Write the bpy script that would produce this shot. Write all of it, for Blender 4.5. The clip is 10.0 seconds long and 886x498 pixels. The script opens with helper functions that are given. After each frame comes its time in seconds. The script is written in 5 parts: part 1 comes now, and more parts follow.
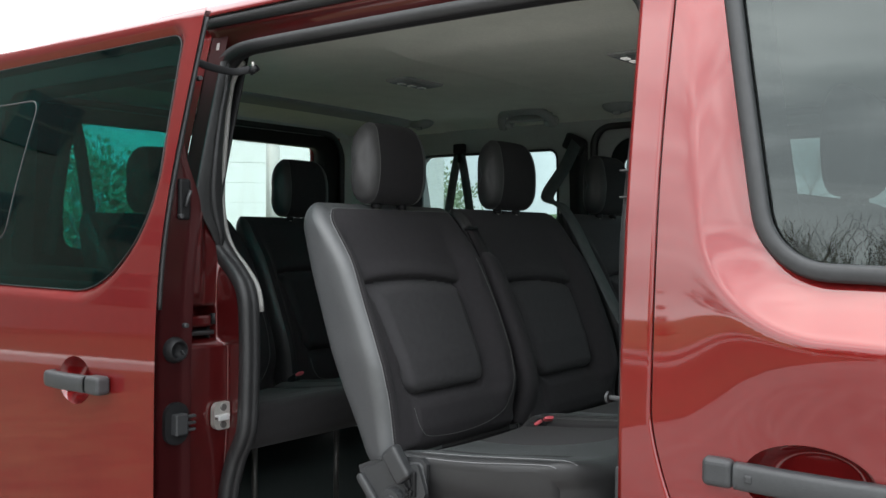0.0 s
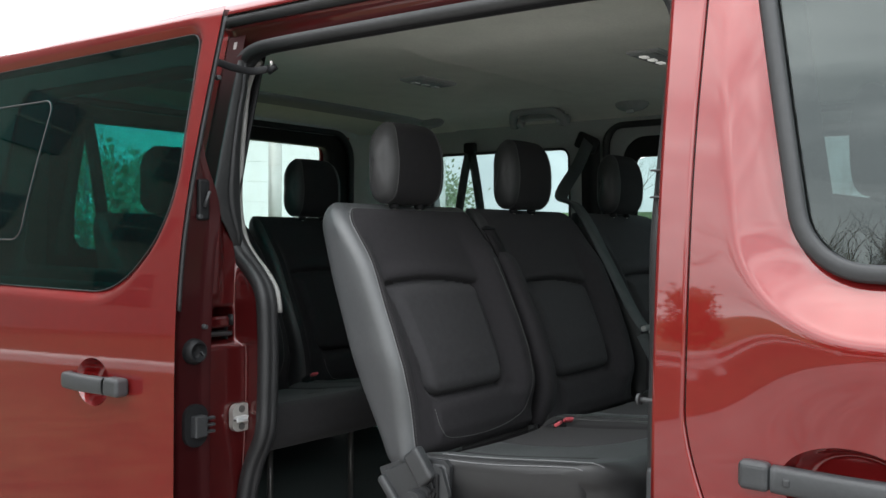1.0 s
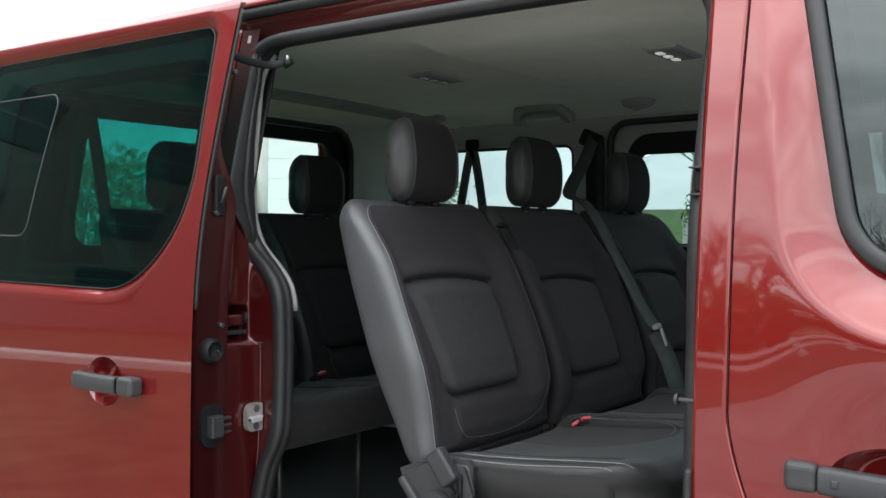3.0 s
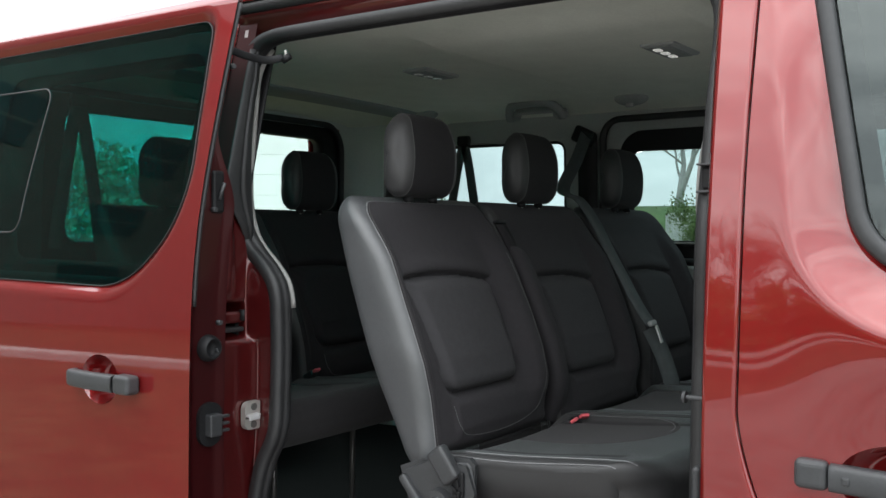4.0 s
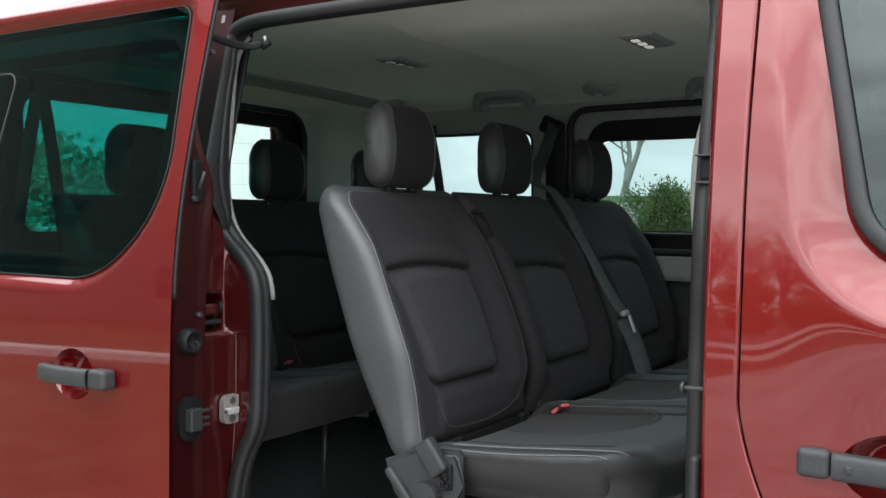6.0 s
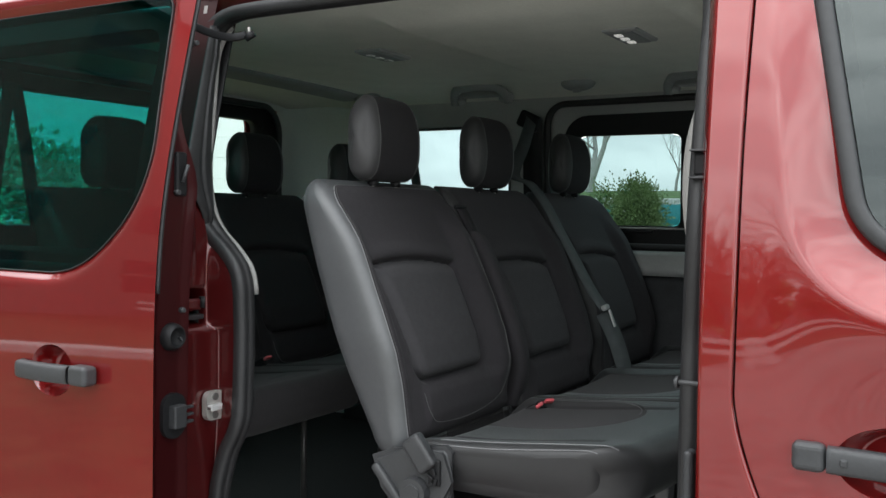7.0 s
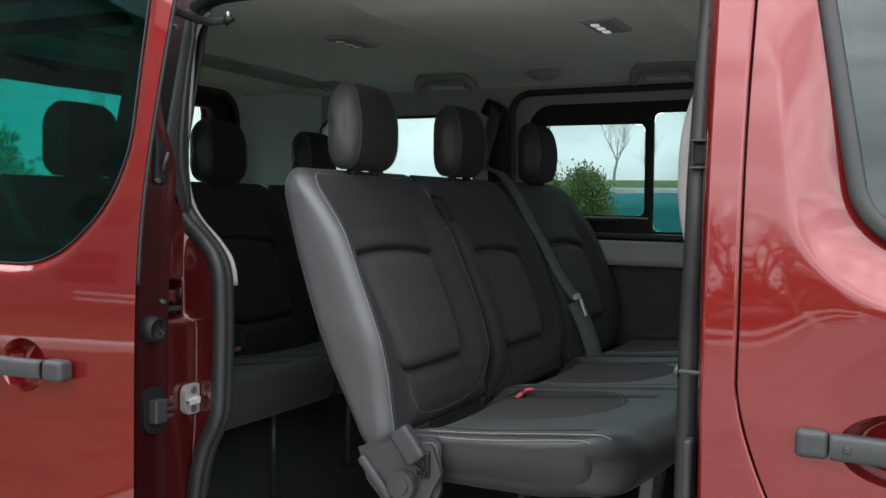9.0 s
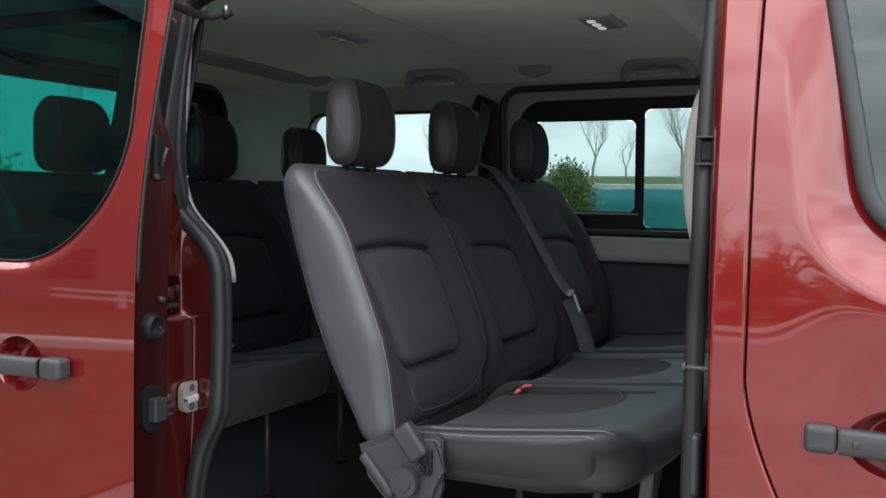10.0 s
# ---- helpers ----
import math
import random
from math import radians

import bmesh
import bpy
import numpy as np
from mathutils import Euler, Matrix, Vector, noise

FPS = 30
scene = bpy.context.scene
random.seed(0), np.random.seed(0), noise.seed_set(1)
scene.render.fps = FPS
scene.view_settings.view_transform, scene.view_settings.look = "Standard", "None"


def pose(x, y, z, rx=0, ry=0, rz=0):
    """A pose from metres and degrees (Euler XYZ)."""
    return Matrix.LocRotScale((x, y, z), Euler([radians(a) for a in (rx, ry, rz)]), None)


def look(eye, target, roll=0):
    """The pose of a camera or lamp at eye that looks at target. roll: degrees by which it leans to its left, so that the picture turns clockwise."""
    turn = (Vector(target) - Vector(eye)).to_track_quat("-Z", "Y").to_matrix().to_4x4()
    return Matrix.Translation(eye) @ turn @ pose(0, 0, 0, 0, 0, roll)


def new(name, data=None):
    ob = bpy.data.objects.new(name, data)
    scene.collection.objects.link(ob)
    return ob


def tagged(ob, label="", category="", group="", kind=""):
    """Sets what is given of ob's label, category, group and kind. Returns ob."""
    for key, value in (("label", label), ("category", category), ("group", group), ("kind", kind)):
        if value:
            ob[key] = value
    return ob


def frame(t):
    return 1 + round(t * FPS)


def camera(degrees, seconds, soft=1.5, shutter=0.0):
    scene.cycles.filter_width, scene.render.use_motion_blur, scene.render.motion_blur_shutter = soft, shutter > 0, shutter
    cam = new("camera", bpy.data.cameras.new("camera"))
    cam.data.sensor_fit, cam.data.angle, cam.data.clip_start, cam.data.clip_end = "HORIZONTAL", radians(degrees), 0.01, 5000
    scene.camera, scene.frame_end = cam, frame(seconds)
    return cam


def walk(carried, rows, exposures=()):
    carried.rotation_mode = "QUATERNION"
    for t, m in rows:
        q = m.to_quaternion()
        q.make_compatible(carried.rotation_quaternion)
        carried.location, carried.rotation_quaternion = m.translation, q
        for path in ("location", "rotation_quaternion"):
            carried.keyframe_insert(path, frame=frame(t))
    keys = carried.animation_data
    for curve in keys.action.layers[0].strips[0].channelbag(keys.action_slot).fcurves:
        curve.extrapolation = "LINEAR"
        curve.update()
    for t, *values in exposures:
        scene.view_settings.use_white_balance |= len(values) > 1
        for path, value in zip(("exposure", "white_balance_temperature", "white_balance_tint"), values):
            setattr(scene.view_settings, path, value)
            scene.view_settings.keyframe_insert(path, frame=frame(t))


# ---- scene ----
cam = camera(50.5, 10.0)
PATH = [
    (0, (0.633, -1.25, 1.39), (-0.596, 0.328, 1.361), 0.5),
    (0.5, (0.613, -1.261, 1.395), (-0.613, 0.319, 1.362), 0.4),
    (1, (0.59, -1.266, 1.393), (-0.638, 0.312, 1.361), 0.4),
    (1.5, (0.567, -1.276, 1.394), (-0.656, 0.306, 1.361), 0.5),
    (2, (0.549, -1.283, 1.393), (-0.667, 0.305, 1.359), 0.5),
    (2.5, (0.53, -1.288, 1.392), (-0.678, 0.306, 1.357), 0.5),
    (4, (0.476, -1.307, 1.393), (-0.69, 0.317, 1.348), 0.6),
    (4.5, (0.457, -1.314, 1.393), (-0.69, 0.324, 1.344), 0.6),
    (5, (0.439, -1.321, 1.393), (-0.687, 0.331, 1.34), 0.6),
    (5.5, (0.42, -1.328, 1.394), (-0.68, 0.342, 1.334), 0.6),
    (7, (0.36, -1.347, 1.393), (-0.648, 0.378, 1.316), 0.8),
    (7.5, (0.335, -1.355, 1.394), (-0.64, 0.389, 1.31), 0.8),
    (8, (0.314, -1.362, 1.393), (-0.633, 0.398, 1.304), 0.8),
    (8.5, (0.293, -1.368, 1.392), (-0.626, 0.406, 1.299), 0.9),
    (9, (0.272, -1.375, 1.393), (-0.622, 0.411, 1.294), 0.9),
    (9.5, (0.25, -1.383, 1.394), (-0.622, 0.414, 1.29), 0.9),
    (10, (0.231, -1.389, 1.393), (-0.622, 0.417, 1.286), 0.9),
]
walk(cam, [(t, look(eye, target, roll)) for t, eye, target, roll in PATH])

# ---- world and light ----
world = bpy.data.worlds.new("overcast_sky")
scene.world = world
world.use_nodes = True
wt = world.node_tree
wt.nodes.clear()


w_out = wt.nodes.new("ShaderNodeOutputWorld")
w_bg = wt.nodes.new("ShaderNodeBackground")
w_sky = wt.nodes.new("ShaderNodeTexSky")
w_sky.sky_type = "NISHITA"
w_sky.sun_disc = False
w_sky.sun_elevation = radians(48)
w_sky.sun_rotation = radians(200)
w_sky.air_density = 1.0
w_sky.dust_density = 3.0
w_coord = wt.nodes.new("ShaderNodeTexCoord")
w_map = wt.nodes.new("ShaderNodeMapping")
w_map.inputs["Scale"].default_value = (1.0, 1.0, 3.2)
w_noise = wt.nodes.new("ShaderNodeTexNoise")
w_noise.inputs["Scale"].default_value = 2.6
w_noise.inputs["Detail"].default_value = 7.0
w_noise.inputs["Roughness"].default_value = 0.55
w_noise.inputs["Distortion"].default_value = 0.4
w_ramp = wt.nodes.new("ShaderNodeValToRGB")
w_ramp.color_ramp.elements[0].position = 0.37
w_ramp.color_ramp.elements[0].color = (7.0, 7.6, 8.0, 1)
w_ramp.color_ramp.elements[1].position = 0.68
w_ramp.color_ramp.elements[1].color = (15.5, 16.0, 16.2, 1)
w_mix = wt.nodes.new("ShaderNodeMix")
w_mix.data_type = "RGBA"
w_mix.inputs[0].default_value = 0.9
wt.links.new(w_coord.outputs["Generated"], w_map.inputs["Vector"])
wt.links.new(w_map.outputs["Vector"], w_noise.inputs["Vector"])
wt.links.new(w_noise.outputs["Fac"], w_ramp.inputs["Fac"])
wt.links.new(w_sky.outputs["Color"], w_mix.inputs[6])
wt.links.new(w_ramp.outputs["Color"], w_mix.inputs[7])
# an overcast sky is brightest overhead
w_sep = wt.nodes.new("ShaderNodeSeparateXYZ")
w_grad = wt.nodes.new("ShaderNodeMapRange")
w_grad.inputs["To Min"].default_value = 0.58
w_grad.inputs["To Max"].default_value = 1.22
w_mul = wt.nodes.new("ShaderNodeVectorMath")
w_mul.operation = "SCALE"
wt.links.new(w_coord.outputs["Generated"], w_sep.inputs["Vector"])
wt.links.new(w_sep.outputs["Z"], w_grad.inputs["Value"])
wt.links.new(w_mix.outputs[2], w_mul.inputs[0])
wt.links.new(w_grad.outputs["Result"], w_mul.inputs["Scale"])
wt.links.new(w_mul.outputs["Vector"], w_bg.inputs["Color"])
w_bg.inputs["Strength"].default_value = 0.325
wt.links.new(w_bg.outputs["Background"], w_out.inputs["Surface"])

sun_data = bpy.data.lights.new("sun", "SUN")
sun_data.energy = 0.8
sun_data.angle = radians(120)
sun_data.color = (1.0, 0.96, 0.9)
sun = new("sun", sun_data)
sun.matrix_world = look((-6, -14, 16), (0, 0, 0))


# ---- materials ----
def material(name, base, rough=0.5, metal=0.0, coat=0.0, coat_rough=0.03, spec=0.5,
             grain=0.0, grain_scale=60.0, bump=0.0, bump_scale=300.0, detail=4.0, tint=None, rough_var=0.0):
    """A Principled surface with colour variation at two scales and fine relief, in metres."""
    m = bpy.data.materials.new(name)
    m.use_nodes = True
    t = m.node_tree
    b = t.nodes["Principled BSDF"]
    b.inputs["Base Color"].default_value = (*base, 1)
    b.inputs["Roughness"].default_value = rough
    b.inputs["Metallic"].default_value = metal
    b.inputs["Coat Weight"].default_value = coat
    b.inputs["Coat Roughness"].default_value = coat_rough
    b.inputs["Coat IOR"].default_value = 1.76
    b.inputs["Specular IOR Level"].default_value = spec
    co = t.nodes.new("ShaderNodeTexCoord")
    if grain > 0:
        big = t.nodes.new("ShaderNodeTexNoise")
        big.inputs["Scale"].default_value = grain_scale * 0.08
        big.inputs["Detail"].default_value = detail
        fine = t.nodes.new("ShaderNodeTexNoise")
        fine.inputs["Scale"].default_value = grain_scale
        fine.inputs["Detail"].default_value = detail
        both = t.nodes.new("ShaderNodeMath")
        both.operation = "ADD"
        t.links.new(co.outputs["Object"], big.inputs["Vector"])
        t.links.new(co.outputs["Object"], fine.inputs["Vector"])
        t.links.new(big.outputs["Fac"], both.inputs[0])
        t.links.new(fine.outputs["Fac"], both.inputs[1])
        half = t.nodes.new("ShaderNodeMath")
        half.operation = "MULTIPLY"
        half.inputs[1].default_value = 0.5
        t.links.new(both.outputs[0], half.inputs[0])
        ramp = t.nodes.new("ShaderNodeValToRGB")
        other = tint or base
        ramp.color_ramp.elements[0].position = 0.3
        ramp.color_ramp.elements[1].position = 0.7
        ramp.color_ramp.elements[0].color = (*[c * (1 - grain) for c in base], 1)
        ramp.color_ramp.elements[1].color = (*[min(1, c * (1 + grain)) for c in other], 1)
        t.links.new(half.outputs[0], ramp.inputs["Fac"])
        t.links.new(ramp.outputs["Color"], b.inputs["Base Color"])
        if rough_var > 0:
            rr = t.nodes.new("ShaderNodeMapRange")
            rr.inputs["To Min"].default_value = max(0, rough - rough_var)
            rr.inputs["To Max"].default_value = min(1, rough + rough_var)
            t.links.new(big.outputs["Fac"], rr.inputs["Value"])
            t.links.new(rr.outputs["Result"], b.inputs["Roughness"])
    if bump > 0:
        n = t.nodes.new("ShaderNodeTexNoise")
        n.inputs["Scale"].default_value = bump_scale
        n.inputs["Detail"].default_value = 3.0
        t.links.new(co.outputs["Object"], n.inputs["Vector"])
        bn = t.nodes.new("ShaderNodeBump")
        bn.inputs["Strength"].default_value = bump
        bn.inputs["Distance"].default_value = 0.002
        t.links.new(n.outputs["Fac"], bn.inputs["Height"])
        t.links.new(bn.outputs["Normal"], b.inputs["Normal"])
    return m


def twill(name, base, ribs=420.0, rough=0.9):
    """Woven seat cloth: fine diagonal ribs with a little fleck."""
    m = material(name, base, rough, grain=0.12, grain_scale=900, spec=0.25)
    t = m.node_tree
    b = t.nodes["Principled BSDF"]
    b.inputs["Sheen Weight"].default_value = 0.025
    b.inputs["Sheen Roughness"].default_value = 0.5
    co = t.nodes.new("ShaderNodeTexCoord")
    mp = t.nodes.new("ShaderNodeMapping")
    mp.inputs["Rotation"].default_value = (radians(32), 0, 0)
    wv = t.nodes.new("ShaderNodeTexWave")
    wv.bands_direction = "Z"
    wv.inputs["Scale"].default_value = ribs / 2.5
    wv.inputs["Distortion"].default_value = 0.6
    wv.inputs["Detail"].default_value = 2.0
    wv.inputs["Detail Scale"].default_value = 3.0
    bn = t.nodes.new("ShaderNodeBump")
    bn.inputs["Strength"].default_value = 0.22
    bn.inputs["Distance"].default_value = 0.001
    t.links.new(co.outputs["Object"], mp.inputs["Vector"])
    t.links.new(mp.outputs["Vector"], wv.inputs["Vector"])
    t.links.new(wv.outputs["Fac"], bn.inputs["Height"])
    t.links.new(bn.outputs["Normal"], b.inputs["Normal"])
    return m


def glass(name, tint, ior=1.5, rough=0.0):
    """A tinted pane: what passes is coloured, and the gloss follows Fresnel."""
    m = bpy.data.materials.new(name)
    m.use_nodes = True
    t = m.node_tree
    t.nodes.clear()
    out = t.nodes.new("ShaderNodeOutputMaterial")
    mix = t.nodes.new("ShaderNodeMixShader")
    tr = t.nodes.new("ShaderNodeBsdfTransparent")
    tr.inputs["Color"].default_value = (*tint, 1)
    gl = t.nodes.new("ShaderNodeBsdfGlossy")
    gl.inputs["Roughness"].default_value = rough
    gl.inputs["Color"].default_value = (0.88, 0.95, 0.94, 1)
    lw = t.nodes.new("ShaderNodeLayerWeight")
    lw.inputs["Blend"].default_value = 0.5
    p5 = t.nodes.new("ShaderNodeMath")
    p5.operation = "POWER"
    p5.inputs[1].default_value = 5.0
    f0 = ((ior - 1) / (ior + 1)) ** 2
    ml = t.nodes.new("ShaderNodeMath")
    ml.operation = "MULTIPLY_ADD"
    ml.inputs[1].default_value = 1 - f0
    ml.inputs[2].default_value = f0
    t.links.new(lw.outputs["Facing"], p5.inputs[0])
    t.links.new(p5.outputs[0], ml.inputs[0])
    t.links.new(ml.outputs[0], mix.inputs["Fac"])
    t.links.new(tr.outputs["BSDF"], mix.inputs[1])
    t.links.new(gl.outputs["BSDF"], mix.inputs[2])
    t.links.new(mix.outputs["Shader"], out.inputs["Surface"])
    return m


PAINT = material("red_car_paint", (0.192, 0.0098, 0.0102), 0.38, metal=0.55, coat=1.0, coat_rough=0.03, spec=0.05, grain=0.06, grain_scale=40, bump=0.07, bump_scale=5.0)
PAINT.node_tree.links.new(PAINT.node_tree.nodes["Bump"].outputs["Normal"], PAINT.node_tree.nodes["Principled BSDF"].inputs["Coat Normal"])
# darker copy of the body red: shade of the door opening in its colour
PAINT_SHADE = material("red_jamb_paint", (0.095, 0.005, 0.0056), 0.45, metal=0.6, coat=0.8, coat_rough=0.04, grain=0.10, grain_scale=30)
# darkest copy of the red: shade behind the open door in its colour
PAINT_DEEP_SHADE = material("thin_red_edge_paint", (0.034, 0.0022, 0.003), 0.45, metal=0.4, spec=0.3, coat=0.10, coat_rough=0.10, grain=0.12, grain_scale=30)
RUBBER = material("black_rubber_seal", (0.019, 0.019, 0.020), 0.5, grain=0.25, grain_scale=120, bump=0.15, bump_scale=500)
TRIMRUB = material("grey_window_rubber", (0.034, 0.035, 0.037), 0.5, grain=0.15, grain_scale=80)
PLASTIC = material("dark_grey_grained_plastic", (0.036, 0.0375, 0.040), 0.48, grain=0.18, grain_scale=200, bump=0.25, bump_scale=900)
BLACKPL = material("black_plastic", (0.010, 0.010, 0.011), 0.5, spec=0.25, grain=0.2, grain_scale=100, bump=0.15, bump_scale=700)
GREYPL = material("mid_grey_trim_plastic", (0.33, 0.34, 0.332), 0.6, grain=0.08, grain_scale=120, bump=0.2, bump_scale=900)
# lit copy of the grey trim: rear window light raised into its colour
TRIM_LIT = material("light_grey_trim_plastic", (0.60, 0.63, 0.61), 0.6, grain=0.06, grain_scale=120, bump=0.2, bump_scale=900)
# greenish base: light off the grass is put into the cloth colour
LINER = material("pale_grey_headliner_cloth", (0.735, 0.745, 0.665), 0.95, grain=0.07, grain_scale=150, bump=0.25, bump_scale=1200, spec=0.2)
CARPET = material("dark_interior_panel", (0.045, 0.047, 0.05), 0.85, grain=0.3, grain_scale=250, bump=0.4, bump_scale=900)
MAT = material("black_rubber_floor", (0.0085, 0.0080, 0.0082), 0.7, grain=0.3, grain_scale=60, bump=0.4, bump_scale=250)
CLOTH = twill("black_twill_seat_cloth", (0.0325, 0.0300, 0.0330))
# darker copy of the seat cloth; on the rear bench it paints shade
CLOTH_DARK = twill("black_headrest_cloth", (0.0200, 0.0182, 0.0200))
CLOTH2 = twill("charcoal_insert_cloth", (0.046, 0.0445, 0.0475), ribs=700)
# cloth of the cushion inserts; on the rear cushions it paints shade
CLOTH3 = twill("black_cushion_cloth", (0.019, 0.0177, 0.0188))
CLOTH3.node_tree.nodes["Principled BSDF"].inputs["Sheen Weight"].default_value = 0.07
VINYL2 = material("dark_grey_headrest_vinyl", (0.040, 0.039, 0.040), 0.5, spec=0.5, grain=0.12, grain_scale=90, bump=0.35, bump_scale=800, rough_var=0.06)
VINYL = material("grey_seat_vinyl", (0.059, 0.0615, 0.065), 0.40, spec=0.9, grain=0.12, grain_scale=90, bump=0.35, bump_scale=800, rough_var=0.06)
THREAD = material("pale_grey_thread", (0.13, 0.13, 0.13), 0.8, grain=0.2, grain_scale=400)
THREAD_HI = material("light_grey_thread", (0.19, 0.19, 0.195), 0.8, grain=0.2, grain_scale=400)
THREAD_DK = material("dark_grey_thread", (0.055, 0.053, 0.053), 0.85, grain=0.2, grain_scale=400)
STEEL = material("zinc_plated_steel", (0.40, 0.385, 0.36), 0.38, metal=0.45, grain=0.15, grain_scale=60, rough_var=0.1)
CUSHV = material("charcoal_cushion_vinyl", (0.024, 0.0238, 0.0248), 0.46, spec=0.5, grain=0.12, grain_scale=90, bump=0.30, bump_scale=800, rough_var=0.06)
CUSHV.node_tree.nodes["Principled BSDF"].inputs["Sheen Weight"].default_value = 0.17
CUSHV.node_tree.nodes["Principled BSDF"].inputs["Sheen Roughness"].default_value = 0.28
CUSHV.node_tree.nodes["Principled BSDF"].inputs["Sheen Tint"].default_value = (0.9, 1.0, 1.0, 1)
# darker copy of the seat vinyl: shade of the inner seats in its colour
VINYL_SHADE = material("charcoal_seat_vinyl", (0.027, 0.0275, 0.0285), 0.46, spec=0.5, grain=0.12, grain_scale=90, bump=0.35, bump_scale=800, rough_var=0.06)
SEATPL = material("charcoal_grained_plastic", (0.030, 0.031, 0.033), 0.46, grain=0.2, grain_scale=200, bump=0.3, bump_scale=900)
DARKSTEEL = material("dull_dark_steel", (0.13, 0.125, 0.12), 0.4, metal=0.5, grain=0.2, grain_scale=60, rough_var=0.1)
WEB = material("dark_grey_belt_webbing", (0.070, 0.082, 0.084), 0.75, grain=0.2, grain_scale=500, bump=0.3, bump_scale=1500)
REDPL = material("red_buckle_plastic", (0.60, 0.10, 0.12), 0.4, grain=0.08, grain_scale=100)
LED = material("lit_lamp_lens", (0.86, 0.86, 0.84), 0.3, grain=0.05, grain_scale=100)
LED.node_tree.nodes["Principled BSDF"].inputs["Emission Color"].default_value = (1.0, 0.97, 0.93, 1)
LED.node_tree.nodes["Principled BSDF"].inputs["Emission Strength"].default_value = 0.32
LAMPW = material("clear_lamp_lens", (0.86, 0.86, 0.84), 0.25, grain=0.05, grain_scale=100)
GL_PRIV = glass("privacy_glass", (0.09, 0.555, 0.53), ior=1.42)
GL_GATE = glass("rear_glass", (0.80, 0.87, 0.86))
GL_REAR = glass("rear_side_glass", (0.93, 0.95, 0.945), ior=1.2)
GL_FAR = glass("tinted_glass", (0.57, 0.645, 0.645))
GL_DOOR = glass("tinted_door_glass", (0.50, 0.575, 0.575))
GL_SCREEN = glass("windscreen_glass", (0.84, 0.88, 0.87))
GL_CLEAR = glass("clear_glass", (0.93, 0.96, 0.95), ior=1.2)
GL_FRONT = glass("door_glass", (0.41, 0.45, 0.445), ior=1.68)
PALETRIM = material("pale_trim_plastic", (0.25, 0.245, 0.235), 0.55, grain=0.06, grain_scale=120)
DARKTRIM = material("dark_grey_trim_plastic", (0.26, 0.275, 0.27), 0.7, grain=0.12, grain_scale=120, bump=0.2, bump_scale=900)
WHITEST = material("white_paper_sticker", (0.40, 0.36, 0.35), 0.6, grain=0.08, grain_scale=200)
GREYDK = material("grey_painted_steel", (0.14, 0.145, 0.15), 0.5, grain=0.15, grain_scale=60)
BRIGHT = material("bright_steel", (0.75, 0.76, 0.76), 0.28, metal=0.5, grain=0.08, grain_scale=60)
TYRE = material("tyre_rubber", (0.02, 0.02, 0.02), 0.8, grain=0.2, grain_scale=60)


# ---- mesh helpers ----
def link_mesh(name, verts, faces, mat, parent=None, label="", smooth=True):
    me = bpy.data.meshes.new(name)
    me.from_pydata([tuple(map(float, v)) for v in verts], [], [tuple(map(int, f)) for f in faces])
    me.materials.append(mat)
    if smooth:
        me.polygons.foreach_set("use_smooth", [True] * len(me.polygons))
    me.update()
    ob = new(name, me)
    if parent is not None:
        ob.parent = parent
    if label:
        tagged(ob, label)
    return ob


def part(name, bm, mat, parent=None, label="", smooth=False):
    bmesh.ops.recalc_face_normals(bm, faces=bm.faces)
    me = bpy.data.meshes.new(name)
    bm.to_mesh(me)
    bm.free()
    me.materials.append(mat)
    if smooth:
        me.polygons.foreach_set("use_smooth", [True] * len(me.polygons))
    ob = new(name, me)
    if parent is not None:
        ob.parent = parent
    if label:
        tagged(ob, label)
    return ob


def thing(name, label, category, group="", kind=""):
    return tagged(new(name), label, category, group, kind)


def thick(ob, t, offset=-1.0):
    md = ob.modifiers.new("thickness", "SOLIDIFY")
    md.thickness = t
    md.offset = offset
    return ob


def add_box(bm, c, size, bevel=0.0, rot=(0, 0, 0), seg=2):
    m = Matrix.LocRotScale(Vector(c), Euler([radians(a) for a in rot]), None)
    made = bmesh.ops.create_cube(bm, size=1.0)["verts"]
    bmesh.ops.scale(bm, vec=size, verts=made)
    if bevel > 0:
        edges = list({e for v in made for e in v.link_edges})
        res = bmesh.ops.bevel(bm, geom=edges, offset=min(bevel, 0.49 * min(size)), segments=seg, affect="EDGES", profile=0.5)
        made = list({v for f in res["faces"] for v in f.verts} | {v for v in made if v.is_valid})
    bmesh.ops.transform(bm, matrix=m, verts=made)
    return made


def box(name, c, size, mat, parent=None, bevel=0.004, rot=(0, 0, 0), label="", seg=2):
    bm = bmesh.new()
    add_box(bm, c, size, bevel, rot, seg)
    return part(name, bm, mat, parent, label)


def add_cyl(bm, a, b, r, r2=None, seg=20, cap=True):
    a, b = Vector(a), Vector(b)
    d = b - a
    made = bmesh.ops.create_cone(bm, cap_ends=cap, segments=seg, radius1=r, radius2=r if r2 is None else r2, depth=d.length)["verts"]
    m = Matrix.Translation((a + b) / 2) @ d.to_track_quat("Z", "Y").to_matrix().to_4x4()
    bmesh.ops.transform(bm, matrix=m, verts=made)
    return made


def cyl(name, a, b, r, mat, parent=None, r2=None, seg=20, label=""):
    bm = bmesh.new()
    add_cyl(bm, a, b, r, r2, seg)
    ob = part(name, bm, mat, parent, label)
    for p in ob.data.polygons:
        p.use_smooth = len(p.vertices) == 4
    return ob


